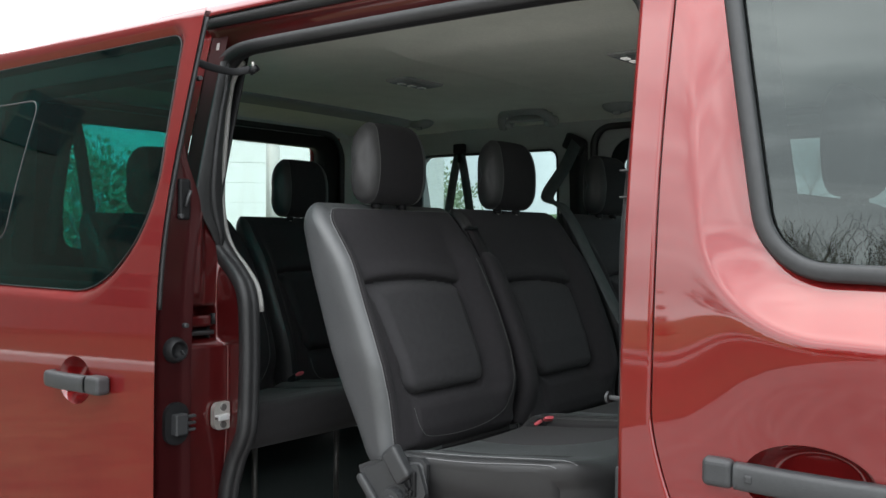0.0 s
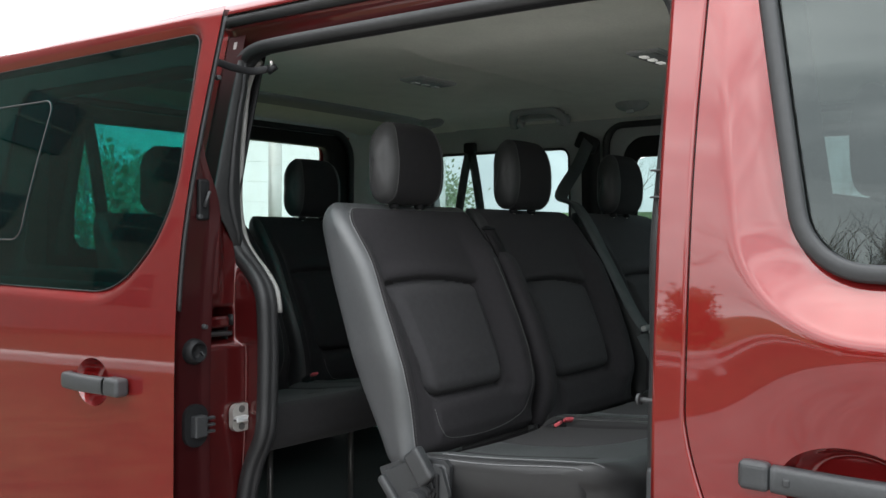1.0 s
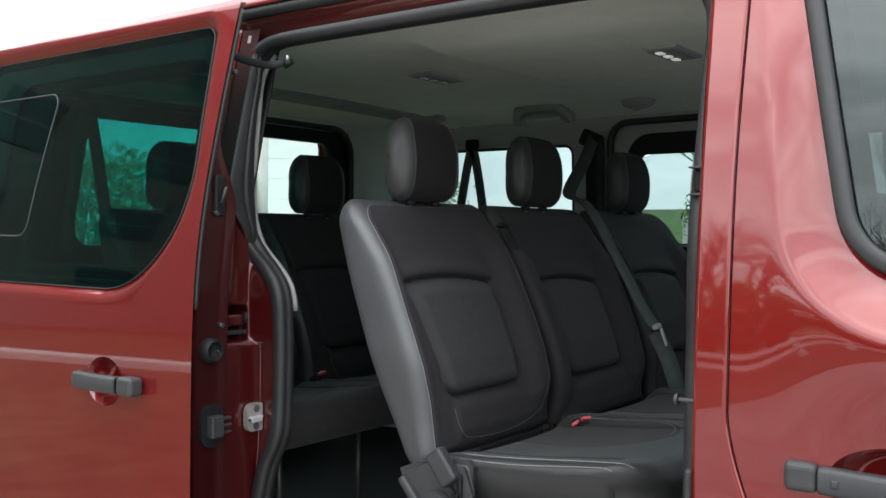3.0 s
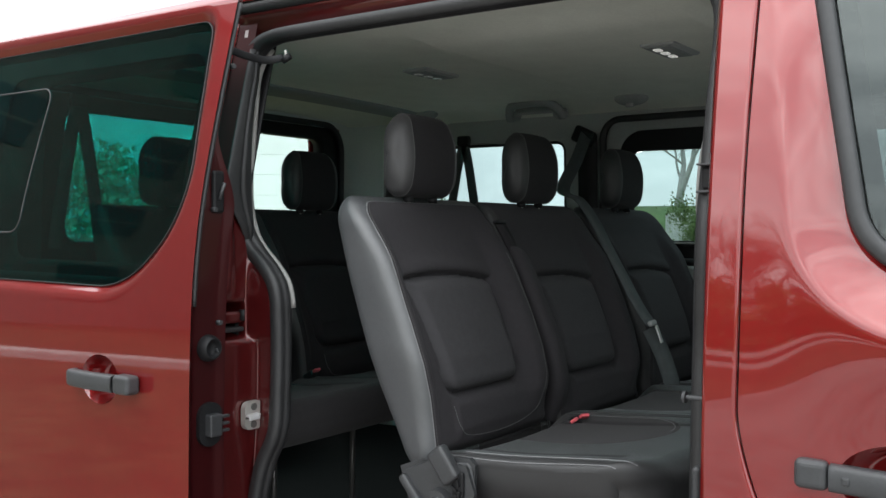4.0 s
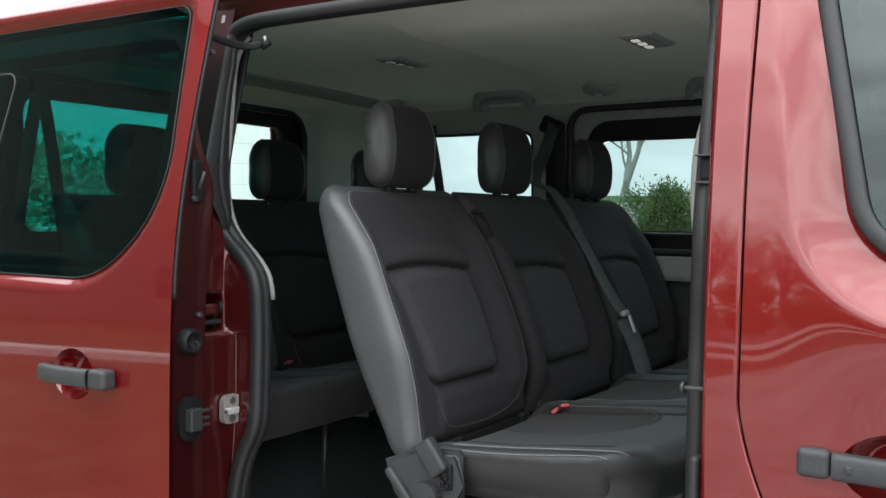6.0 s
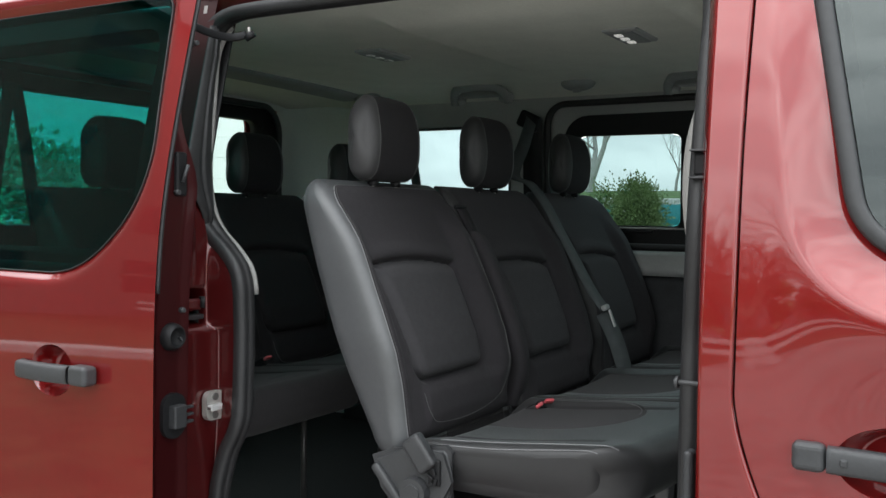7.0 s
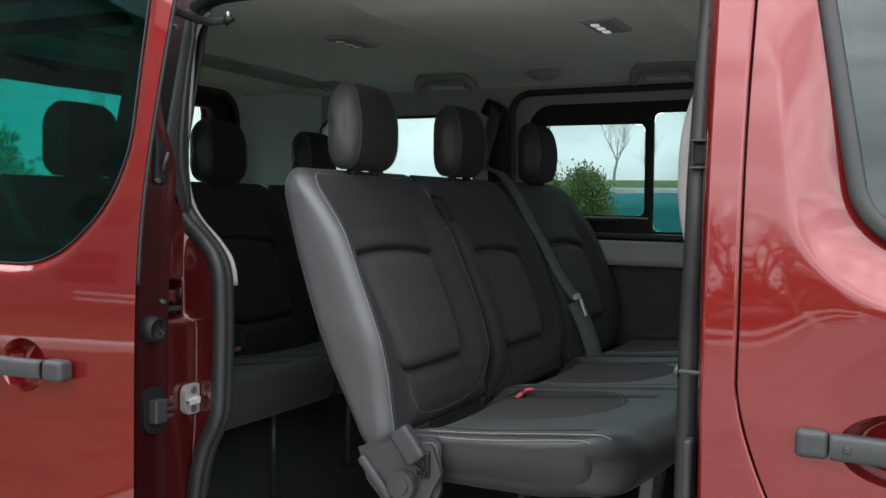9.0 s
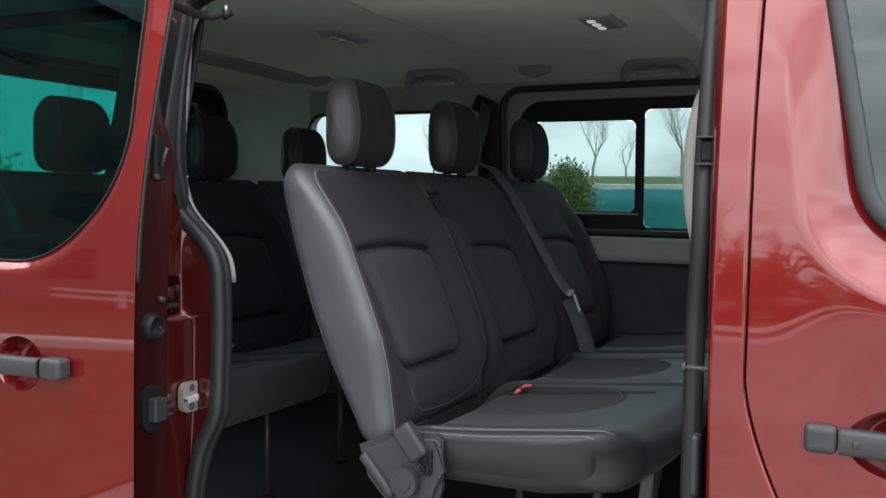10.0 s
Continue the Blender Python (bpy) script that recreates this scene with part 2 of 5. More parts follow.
def grid_faces(nu, nv, close_u=False):
    f = []
    for j in range(nv - 1):
        for i in range(nu if close_u else nu - 1):
            a, b = j * nu + i, j * nu + (i + 1) % nu
            f.append((a, b, b + nu, a + nu))
    return f


def smooth_path(pts, n, closed=False):
    """A Catmull-Rom curve through the points, in n even steps."""
    p = np.array(pts, float)
    if closed:
        p = np.vstack([p[-1], p, p[0], p[1]])
    else:
        p = np.vstack([2 * p[0] - p[1], p, 2 * p[-1] - p[-2]])
    out = []
    for i in range(1, len(p) - 2):
        for u in np.linspace(0, 1, 16, endpoint=False):
            a, b, c, d = p[i - 1], p[i], p[i + 1], p[i + 2]
            out.append(0.5 * (2 * b + (c - a) * u + (2 * a - 5 * b + 4 * c - d) * u**2 + (3 * b - a - 3 * c + d) * u**3))
    out.append(p[-2])
    out = np.array(out)
    s = np.r_[0, np.cumsum(np.linalg.norm(np.diff(out, axis=0), axis=1))]
    q = np.linspace(0, s[-1], n + 1 if closed else n)
    if closed:
        q = q[:-1]
    return np.stack([np.interp(q, s, out[:, k]) for k in range(out.shape[1])], 1)


def sweep(path, section, up, closed=False):
    """Verts and faces of a section (a, b) carried along a path; b follows the fixed direction up as well as it can."""
    path = np.array(path, float)
    n = len(path)
    if closed:
        tan = np.roll(path, -1, 0) - np.roll(path, 1, 0)
    else:
        tan = np.gradient(path, axis=0)
    tan /= np.linalg.norm(tan, axis=1)[:, None]
    up = np.broadcast_to(np.array(up, float), path.shape)
    side = np.cross(tan, up)
    side /= np.linalg.norm(side, axis=1)[:, None]
    top = np.cross(side, tan)
    sec = np.array(section, float)
    k = len(sec)
    verts = (path[:, None] + side[:, None] * sec[None, :, :1] + top[:, None] * sec[None, :, 1:]).reshape(-1, 3)
    faces = []
    for j in range(n if closed else n - 1):
        for i in range(k):
            a, b = j * k + i, j * k + (i + 1) % k
            a2, b2 = ((j + 1) % n) * k + i, ((j + 1) % n) * k + (i + 1) % k
            faces.append((a, b, b2, a2))
    if not closed:
        faces += [tuple(range(k - 1, -1, -1)), tuple(range((n - 1) * k, n * k))]
    return verts, faces


def oval(a, b, k=12):
    return [(a * math.cos(2 * math.pi * i / k), b * math.sin(2 * math.pi * i / k)) for i in range(k)]


def rounded(points, radii, k=8):
    """A closed outline with round corners: points in order, a radius for each."""
    out = []
    n = len(points)
    for i in range(n):
        p, a, b = (np.array(points[j % n], float) for j in (i, i - 1, i + 1))
        da, db = (a - p) / np.linalg.norm(a - p), (b - p) / np.linalg.norm(b - p)
        r = radii[i]
        if r <= 0:
            out.append(p)
            continue
        half = math.acos(np.clip(da @ db, -1, 1)) / 2
        t = r / math.tan(half)
        c = p + (da + db) / np.linalg.norm(da + db) * r / math.sin(half)
        s, e = p + da * t - c, p + db * t - c
        a0, a1 = math.atan2(s[1], s[0]), math.atan2(e[1], e[0])
        d = (a1 - a0 + math.pi) % (2 * math.pi) - math.pi
        out += [c + r * np.array([math.cos(a0 + d * u), math.sin(a0 + d * u)]) for u in np.linspace(0, 1, k)]
    return np.array(out)


def dense(outline, step=0.01):
    """The closed outline in even small steps."""
    p = np.vstack([outline, outline[:1]])
    s = np.r_[0, np.cumsum(np.linalg.norm(np.diff(p, axis=0), axis=1))]
    q = np.linspace(0, s[-1], max(12, int(s[-1] / step)), endpoint=False)
    return np.stack([np.interp(q, s, p[:, k]) for k in range(2)], 1)


def nearest(pts, outline):
    """For points of the plane: distance to a closed outline (minus inside), and the nearest place on it."""
    pts = np.asarray(pts, float)
    a = np.asarray(outline, float)
    b = np.roll(a, -1, 0)
    best = np.full(len(pts), 1e9)
    spot = np.zeros_like(pts)
    inside = np.zeros(len(pts), bool)
    for p, q in zip(a, b):
        d = q - p
        l2 = d @ d
        if l2 < 1e-14:
            continue
        u = np.clip(((pts - p) @ d) / l2, 0, 1)
        c = p + u[:, None] * d
        r = np.linalg.norm(pts - c, axis=1)
        m = r < best
        best[m], spot[m] = r[m], c[m]
        cross = (p[1] > pts[:, 1]) != (q[1] > pts[:, 1])
        with np.errstate(divide="ignore", invalid="ignore"):
            xc = p[0] + (pts[:, 1] - p[1]) / (q[1] - p[1]) * d[0]
        inside ^= cross & (pts[:, 0] < xc)
    return np.where(inside, -best, best), spot


def sheet(name, us, vs, place, mat, parent, holes=(), outline=None, label="", thickness=0.0, offset=-1.0):
    """A curved sheet over the plane (u, v) with clean holes and outline; place maps arrays u, v to points."""
    U, V = np.meshgrid(us, vs)
    pts = np.stack([U.ravel(), V.ravel()], 1)
    nu, nv = len(us), len(vs)
    faces = np.array(grid_faces(nu, nv))
    mid = pts[faces].mean(1)
    keep = np.ones(len(faces), bool)
    for h in holes:
        keep &= nearest(mid, h)[0] > 0
    if outline is not None:
        keep &= nearest(mid, outline)[0] < 0
    faces = faces[keep]
    step = max(abs(us[1] - us[0]), abs(vs[1] - vs[0])) * 0.95
    count = np.zeros(len(pts), int)
    np.add.at(count, faces.ravel(), 1)
    rim = (count > 0) & (count < 4)
    for h in list(holes) + ([outline] if outline is not None else []):
        idx = np.where(rim)[0]
        d, spot = nearest(pts[idx], h)
        near = np.abs(d) < step
        pts[idx[near]] = spot[near]
    used = np.unique(faces)
    new_id = np.full(len(pts), -1)
    new_id[used] = np.arange(len(used))
    P = place(pts[used, 0], pts[used, 1])
    ob = link_mesh(name, P, new_id[faces], mat, parent, label)
    if thickness:
        thick(ob, thickness, offset)
    return ob


def pane(name, outline, place, mat, parent, t=0.004, inward=(0, 1, 0), label="", step=0.03):
    """A solid glass pane that fills an outline on a curved surface."""
    lo, hi = outline.min(0), outline.max(0)
    us = np.linspace(lo[0], hi[0], max(8, int((hi[0] - lo[0]) / step)))
    vs = np.linspace(lo[1], hi[1], max(8, int((hi[1] - lo[1]) / step)))
    ob = sheet(name, us, vs, place, mat, parent, outline=outline, label=label)
    md = ob.modifiers.new("thickness", "SOLIDIFY")
    md.thickness = t
    md.offset = 0
    md.use_rim = False
    return ob


def lathe_x(name, x, y, z, profile, mat, parent, label="", seg=32):
    """A turned part on an axis along x: profile of (distance along x, radius)."""
    a = np.linspace(0, 2 * math.pi, seg, endpoint=False)
    V = np.vstack([np.stack([np.full(seg, x + d), y + r * np.cos(a), z + r * np.sin(a)], 1) for d, r in profile])
    F = grid_faces(seg, len(profile), True) + [tuple(range(seg)), tuple(range(len(profile) * seg - 1, (len(profile) - 1) * seg - 1, -1))]
    ob = link_mesh(name, V, F, mat, parent, label)
    md = ob.modifiers.new("edges", "EDGE_SPLIT")
    md.split_angle = radians(40)
    return ob


def rim(name, outline, place, section, mat, parent, up=(0, 1, 0), step=0.012, label=""):
    """A band along a closed outline on a surface."""
    o = dense(outline, step)
    v, f = sweep(place(o[:, 0], o[:, 1]), section, up, closed=True)
    return link_mesh(name, v, f, mat, parent, label)


def dashes(name, path, mat, parent, length=0.006, gap=0.0014, r=0.0008, nrm=None):
    """Stitches: small thread lengths along a path."""
    path = np.array(path, float)
    s = np.r_[0, np.cumsum(np.linalg.norm(np.diff(path, axis=0), axis=1))]
    verts, faces = [], []
    for q in np.arange(0, s[-1] - length, length + gap):
        a, b = (np.array([np.interp(x, s, path[:, k]) for k in range(3)]) for x in (q, q + length))
        d = (b - a) / max(1e-9, np.linalg.norm(b - a))
        n1 = np.cross(d, (0.3, 0.9, 0.31))
        n1 /= np.linalg.norm(n1)
        n2 = np.cross(d, n1)
        i = len(verts)
        for p in (a, b):
            verts += [p + r * n1, p + r * n2, p - r * n1, p - r * n2]
        faces += [(i, i + 1, i + 5, i + 4), (i + 1, i + 2, i + 6, i + 5), (i + 2, i + 3, i + 7, i + 6), (i + 3, i, i + 4, i + 7),
                  (i + 3, i + 2, i + 1, i), (i + 4, i + 5, i + 6, i + 7)]
    return link_mesh(name, verts, faces, mat, parent, smooth=False)


# ---- the van ----
# x runs towards the van's nose, y across it from the open side, z up from the ground.
SLIDE = -0.131      # how far the open sliding door stands out from the flank
WIDTH = 1.93
FLOOR_Z = 0.56


def flank(z):
    """How far the flank leans in at a height."""
    z = np.asarray(z, float)
    y = 0.245 * 0.09 * np.log1p(np.exp((z - 1.36) / 0.09))
    y = y + 0.05 * np.clip((0.72 - z) / 0.5, 0, None) ** 2
    y = y + 0.03 * np.clip((z - 1.850) / 0.03, 0, None) ** 2
    return y


def front_flank(z):
    """The flank over the front door and centre post: it stands further out and leans in less."""
    z = np.asarray(z, float)
    y = -0.044 + 0.165 * 0.14 * np.log1p(np.exp((z - 1.40) / 0.14))
    y = y + 0.05 * np.clip((0.72 - z) / 0.5, 0, None) ** 2
    return y + 0.03 * np.clip((z - 1.850) / 0.03, 0, None) ** 2


def step01(a, b, x):
    t = np.clip((np.asarray(x, float) - a) / (b - a), 0, 1)
    return t * t * (3 - 2 * t)


def ellipse(cx, cz, rx, rz, n=72):
    a = np.linspace(0, 2 * math.pi, n, endpoint=False)
    return np.stack([cx + rx * np.cos(a), cz + rz * np.sin(a)], 1)


def handle_cup(parent, cx, cz, rx, rz, depth, off, skin=flank):
    """The dished cup behind a door handle, with a rolled rim."""
    n, rings = 72, 16
    verts = []
    for j in range(rings):
        q = j / (rings - 1)
        e = ellipse(cx, cz, rx * (1.0 - q), rz * (1.0 - q), n)
        y = skin(e[:, 1]) + off + depth * step01(0.0, 0.36, q) ** 0.75
        verts.append(np.stack([e[:, 0], y, e[:, 1]], 1))
    return link_mesh("handle_cup", np.vstack(verts), grid_faces(n, rings, True), PAINT, parent, "dished red cup behind the handle")


CUP_S, CUP_F = (-1.252, 1.068, 0.064, 0.052), (0.276, 1.080, 0.084, 0.050)
van = thing("passenger_van", "red passenger van with its sliding side door open", "van")

# sliding door, slid back along the flank
SD_WIN = rounded([(-1.041, 1.815), (-1.95, 1.815), (-1.95, 1.262), (-1.195, 1.262), (-1.017, 1.415)], [0.035, 0.05, 0.05, 0.25, 0.24], 14)


def on_slider(x, z):
    d, _ = nearest(np.stack([x, z], 1), SD_WIN)
    lip = 0.017 * (1 - step01(0.0, 0.024, d))
    y = flank(z) + SLIDE + lip
    return np.stack([x, y, z], 1)


def slider_plain(dy):
    return lambda x, z: np.stack([x, flank(z) + SLIDE + dy, z], 1)


sliding_door = sheet("sliding_door", np.linspace(-2.06, -0.9655, 130), np.linspace(0.36, 1.865, 180), on_slider, PAINT, van,
                     holes=[SD_WIN, ellipse(*CUP_S)], label="glossy red sliding door slid fully open")
pane("window_glass", SD_WIN, slider_plain(0.0145), GL_PRIV, sliding_door, label="dark green-tinted privacy glass")
rim("window_seal", SD_WIN, slider_plain(0.0150), oval(0.0016, 0.0035, 8), RUBBER, sliding_door)
SD_SUB = rounded([(-1.60, 1.715), (-1.93, 1.715), (-1.93, 1.372), (-1.60, 1.372)], [0.035, 0.03, 0.03, 0.035], 8)
SD_SUB[:, 0] += (SD_SUB[:, 1] - 1.54) * 0.10
rim("vent_pane_edge", SD_SUB, slider_plain(0.014), oval(0.0022, 0.003, 8), TRIMRUB, sliding_door, label="thin grey edge of the opening vent pane")
sheet("door_lining", np.arange(-2.05, -0.985, 0.02), np.arange(0.40, 1.86, 0.02), lambda x, z: np.stack([x, flank(z) + SLIDE + 0.098 - 0.072 * step01(1.40, 1.58, z), z], 1), BLACKPL, sliding_door,
      holes=[rounded([(-1.052, 1.80), (-1.94, 1.80), (-1.94, 1.275), (-1.2, 1.275), (-1.03, 1.43)], [0.03] * 5, 6)], thickness=0.004)
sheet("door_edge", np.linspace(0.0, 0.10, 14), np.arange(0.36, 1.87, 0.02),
      lambda u, z: np.stack([-0.9655 - 0.020 * step01(0.0, 0.022, u) + 0.006 * step01(0.075, 0.1, u), flank(z) + SLIDE + u * (1 - 0.78 * step01(1.42, 1.60, z)), z], 1), PAINT_DEEP_SHADE, sliding_door,
      label="red front edge of the door, darkened for shade")
ez = np.linspace(1.235, 1.842, 40)
v, f = sweep(np.stack([0 * ez - 0.974, flank(ez) + SLIDE + 0.013, ez], 1), [(-0.005, -0.006), (0.005, -0.006), (0.005, 0.002), (0.002, 0.005), (-0.002, 0.005), (-0.005, 0.002)], (1, 0, 0))
link_mesh("edge_weatherstrip", v, f, RUBBER, sliding_door, "black rubber strip on the door edge")
# buffer, contact block, latch and screws on the door edge
lathe_x("buffer", -0.988, -0.069, 1.150, [(0, 0.027), (0.010, 0.0265), (0.014, 0.025), (0.020, 0.0225), (0.023, 0.020), (0.0225, 0.0175), (0.012, 0.0150), (0.008, 0.010), (0.007, 0.001)], BLACKPL, sliding_door, "hollow round black rubber buffer")
box("buffer_tab", (-0.972, -0.056, 1.144), (0.008, 0.004, 0.014), PLASTIC, sliding_door, 0.0015, (35, 0, 0))
bm = bmesh.new()
pl = rounded([(-0.096, 1.042), (-0.038, 1.042), (-0.038, 0.955), (-0.096, 0.955)], [0.027] * 4, 7)
lo, hi = ([bm.verts.new((x, y, z)) for y, z in pl] for x in (-0.988, -0.976))
bm.faces.new(lo)
bm.faces.new(hi[::-1])
for q in range(len(pl)):
    bm.faces.new((lo[q], lo[(q + 1) % len(pl)], hi[(q + 1) % len(pl)], hi[q]))
part("contact_plate", bm, BLACKPL, sliding_door, "black plate of the electric door contact")
bm = bmesh.new()
add_box(bm, (-0.970, -0.066, 0.998), (0.022, 0.030, 0.044), 0.003)
part("contact_block", bm, SEATPL, sliding_door)
for k in range(3):
    box("contact_pin", (-0.972, -0.040, 0.983 + 0.014 * k), (0.010, 0.030, 0.006), SEATPL, sliding_door, 0.002)
box("latch_plate", (-0.984, -0.047, 1.46), (0.012, 0.030, 0.085), BLACKPL, sliding_door, 0.006)
cyl("latch_hook", (-0.974, -0.050, 1.445), (-0.968, -0.042, 1.478), 0.0035, PLASTIC, sliding_door, seg=12)
for yz in ((-0.012, 1.714), (-0.044, 1.199), (-0.058, 1.425)):
    cyl("screw", (-0.985, yz[0], yz[1]), (-0.974, yz[0], yz[1]), 0.006, PLASTIC, sliding_door, r2=0.0045, seg=14)


def door_handle(parent, x_cap, x_split, x_end, y_skin, z, sgn):
    """Grab handle with a short end cap; sgn: the way the grip runs from the cap."""
    bm = bmesh.new()
    add_box(bm, ((x_cap + x_split) / 2, y_skin - 0.017, z + 0.001), (abs(x_split - x_cap) - 0.0015, 0.034, 0.039), 0.009, seg=4)
    part("handle_cap", bm, PLASTIC, parent, "dark grey end cap of the handle")
    n = 24
    xs = np.linspace(x_split + sgn * 0.0008, x_end, n)
    u = np.linspace(0, 1, n)
    ys = y_skin - 0.021 - 0.007 * np.sin(np.pi * u) + 0.016 * np.clip((u - 0.86) / 0.14, 0, 1) ** 2
    hh = 0.018 - 0.003 * np.clip((u - 0.85) / 0.15, 0, 1)
    verts = []
    k = 16
    for i in range(n):
        for a in range(k):
            c, s = math.cos(2 * math.pi * a / k), math.sin(2 * math.pi * a / k)
            e = 0.55
            verts.append((xs[i], ys[i] + 0.013 * math.copysign(abs(c) ** e, c), z + hh[i] * math.copysign(abs(s) ** e, s)))
    faces = grid_faces(k, n, True) + [tuple(range(k)), tuple(range(n * k - 1, n * k - 1 - k, -1))]
    link_mesh("handle_grip", verts, faces, PLASTIC, parent, "dark grey grained grab handle")
    bm = bmesh.new()
    add_box(bm, ((x_cap + x_split) / 2 + sgn * 0.02, y_skin - 0.003, z), (abs(x_split - x_cap) + 0.012, 0.014, 0.030), 0.006)
    part("handle_base", bm, BLACKPL, parent)


handle_cup(sliding_door, *CUP_S, 0.050, SLIDE)
door_handle(sliding_door, -1.112, -1.165, -1.335, -0.131, 1.070, -1)

# rear quarter on the open side, behind the slid door
Q_WIN = rounded([(-1.19, 1.785), (-1.99, 1.785), (-1.99, 1.29), (-1.19, 1.29)], [0.05] * 4, 8)


def on_flank(x, z):
    return np.stack([x, flank(z), z], 1)


def off_flank(dy):
    return lambda x, z: np.stack([x, flank(z) + dy, z], 1)


quarter = sheet("rear_quarter_panel", np.linspace(-2.34, -1.105, 63), np.arange(0.36, 1.90, 0.02), on_flank, PAINT, van, holes=[Q_WIN, ellipse(-1.65, 0.33, 0.38, 0.38)])
# flank strip in the darkest red, for the shade the slid door casts
sheet("shut_face", np.linspace(-1.104, -1.047, 6), np.arange(0.36, 1.90, 0.02), off_flank(0.002), PAINT_DEEP_SHADE, quarter, label="red paint in the door shut, darkened for shade")
box("paper_sticker", (-1.076, float(flank(1.811)) + 0.0015, 1.811), (0.010, 0.0008, 0.017), WHITEST, quarter, 0.0003, (-12, 0, 0), label="small white sticker in the door shut")
pane("quarter_glass", Q_WIN, off_flank(0.008), GL_REAR, quarter)
sheet("quarter_lining", np.arange(-2.19, -1.06, 0.02), np.arange(0.56, 1.84, 0.02), off_flank(0.085), BLACKPL, quarter,
      holes=[rounded([(-1.22, 1.775), (-1.975, 1.775), (-1.975, 1.30), (-1.22, 1.30)], [0.05] * 4, 6)], thickness=0.004)

# door opening: the line of the rubber seal on the rear post
SEAL_REAR = [(-1.030, 0.105, 0.40), (-1.028, 0.105, 0.70), (-1.020, 0.106, 0.800), (-1.012, 0.108, 0.845), (-1.000, 0.112, 0.890), (-0.983, 0.115, 0.925), (-0.970, 0.117, 0.965), (-0.969, 0.120, 1.03),
             (-0.967, 0.120, 1.13), (-0.967, 0.118, 1.20), (-0.968, 0.116, 1.240), (-0.980, 0.116, 1.275), (-1.012, 0.117, 1.310), (-1.046, 0.116, 1.340), (-1.068, 0.112, 1.370), (-1.080, 0.107, 1.41),
             (-1.083, 0.102, 1.46), (-1.080, 0.100, 1.52), (-1.075, 0.102, 1.59), (-1.076, 0.110, 1.66), (-1.082, 0.122, 1.715)]
sr_x, sr_y, sr_z = (np.array([p[k] for p in SEAL_REAR]) for k in range(3))


def jamb(u, z):
    y0 = flank(z) + 0.006
    y1 = np.interp(z, sr_z, sr_y) - 0.006
    x1 = np.interp(z, sr_z, sr_x) - 0.012
    y = y0 + u * (y1 - y0)
    pocket = 0.070 * step01(1.152, 1.160, z) * (1 - step01(1.222, 1.230, z)) * (1 - step01(0.74, 0.78, u))
    low = 0.014 * (1 - step01(1.146, 1.154, z))
    fold = 0.016 * step01(1.23, 1.26, z) * (1 - step01(0.25, 0.50, u)) - 0.010 * step01(1.30, 1.45, z)
    x0 = -1.048 + low + fold - 0.008 * (1 - u)
    x = x0 + (x1 - x0) * step01(0.965 - 0.185 * step01(1.14, 1.16, z), 1.0, u) - pocket
    return np.stack([x, y, z], 1)


# post in the darkened red, as if shaded by the open door
rear_post = sheet("rear_door_post", np.r_[np.linspace(0, 0.70, 18), np.linspace(0.72, 1, 34)], np.arange(0.40, 1.806, 0.008), jamb, PAINT_SHADE, van, label="red door post, paint darkened for shade")
box("rail_carriage", (-1.085, 0.060, 1.196), (0.05, 0.075, 0.026), PAINT_SHADE, rear_post, 0.006)
cyl("rail_roller", (-1.06, 0.092, 1.188), (-1.06, 0.092, 1.212), 0.009, BLACKPL, rear_post, seg=16)
box("rail_stop", (-1.075, 0.062, 1.170), (0.04, 0.085, 0.010), RUBBER, rear_post, 0.003)
# striker: plated steel plate with a bent loop and two screws
STK = (-1.024, 0.0855, 0.987)
bm = bmesh.new()
pl = rounded([(STK[1] - 0.022, STK[2] + 0.030), (STK[1] + 0.021, STK[2] + 0.030), (STK[1] + 0.021, STK[2] - 0.030), (STK[1] - 0.022, STK[2] - 0.030)], [0.016, 0.004, 0.004, 0.016], 6)
lo, hi = ([bm.verts.new((x, y, z)) for y, z in pl] for x in (STK[0] - 0.010, STK[0] + 0.003))
bm.faces.new(lo)
bm.faces.new(hi[::-1])
for q in range(len(pl)):
    bm.faces.new((lo[q], lo[(q + 1) % len(pl)], hi[(q + 1) % len(pl)], hi[q]))


def seal_band(u, z):
    right = np.interp(z, sr_z, sr_y) + 0.004
    left = right - 0.016 - (right - 0.016 - flank(z) + 0.003) * step01(1.33, 1.50, z)
    x = -1.050 + 0.007 * np.sin(np.pi * u) ** 0.6 - 0.005 * np.exp(-((u - 0.55) / 0.06) ** 2) - 0.035 * (1 - step01(1.30, 1.40, z))
    return np.stack([x, left + u * (right - left), z], 1)


sheet("outer_seal_band", np.linspace(0, 1, 24), np.arange(1.33, 1.775, 0.012), seal_band, RUBBER, rear_post, label="broad black rubber seal on the door post", thickness=0.006)
striker = part("striker_plate", bm, STEEL, rear_post, "zinc-plated steel striker plate")
bm = bmesh.new()
add_box(bm, (STK[0] + 0.009, STK[1] - 0.004, STK[2] + 0.002), (0.012, 0.036, 0.006), 0.0025, (0, 0, 4))
add_box(bm, (STK[0] + 0.013, STK[1] - 0.004, STK[2] - 0.003), (0.005, 0.032, 0.010), 0.002, (0, 0, 4))
part("striker_loop", bm, BRIGHT, rear_post)
box("striker_slot", (STK[0] + 0.0035, STK[1] - 0.004, STK[2] - 0.001), (0.002, 0.032, 0.010), DARKSTEEL, rear_post, 0.0008)
for dz in (-0.019, 0.019):
    cyl("striker_screw", (STK[0], STK[1] + 0.002, STK[2] + dz), (STK[0] + 0.006, STK[1] + 0.002, STK[2] + dz), 0.0078, DARKSTEEL, rear_post, seg=14)

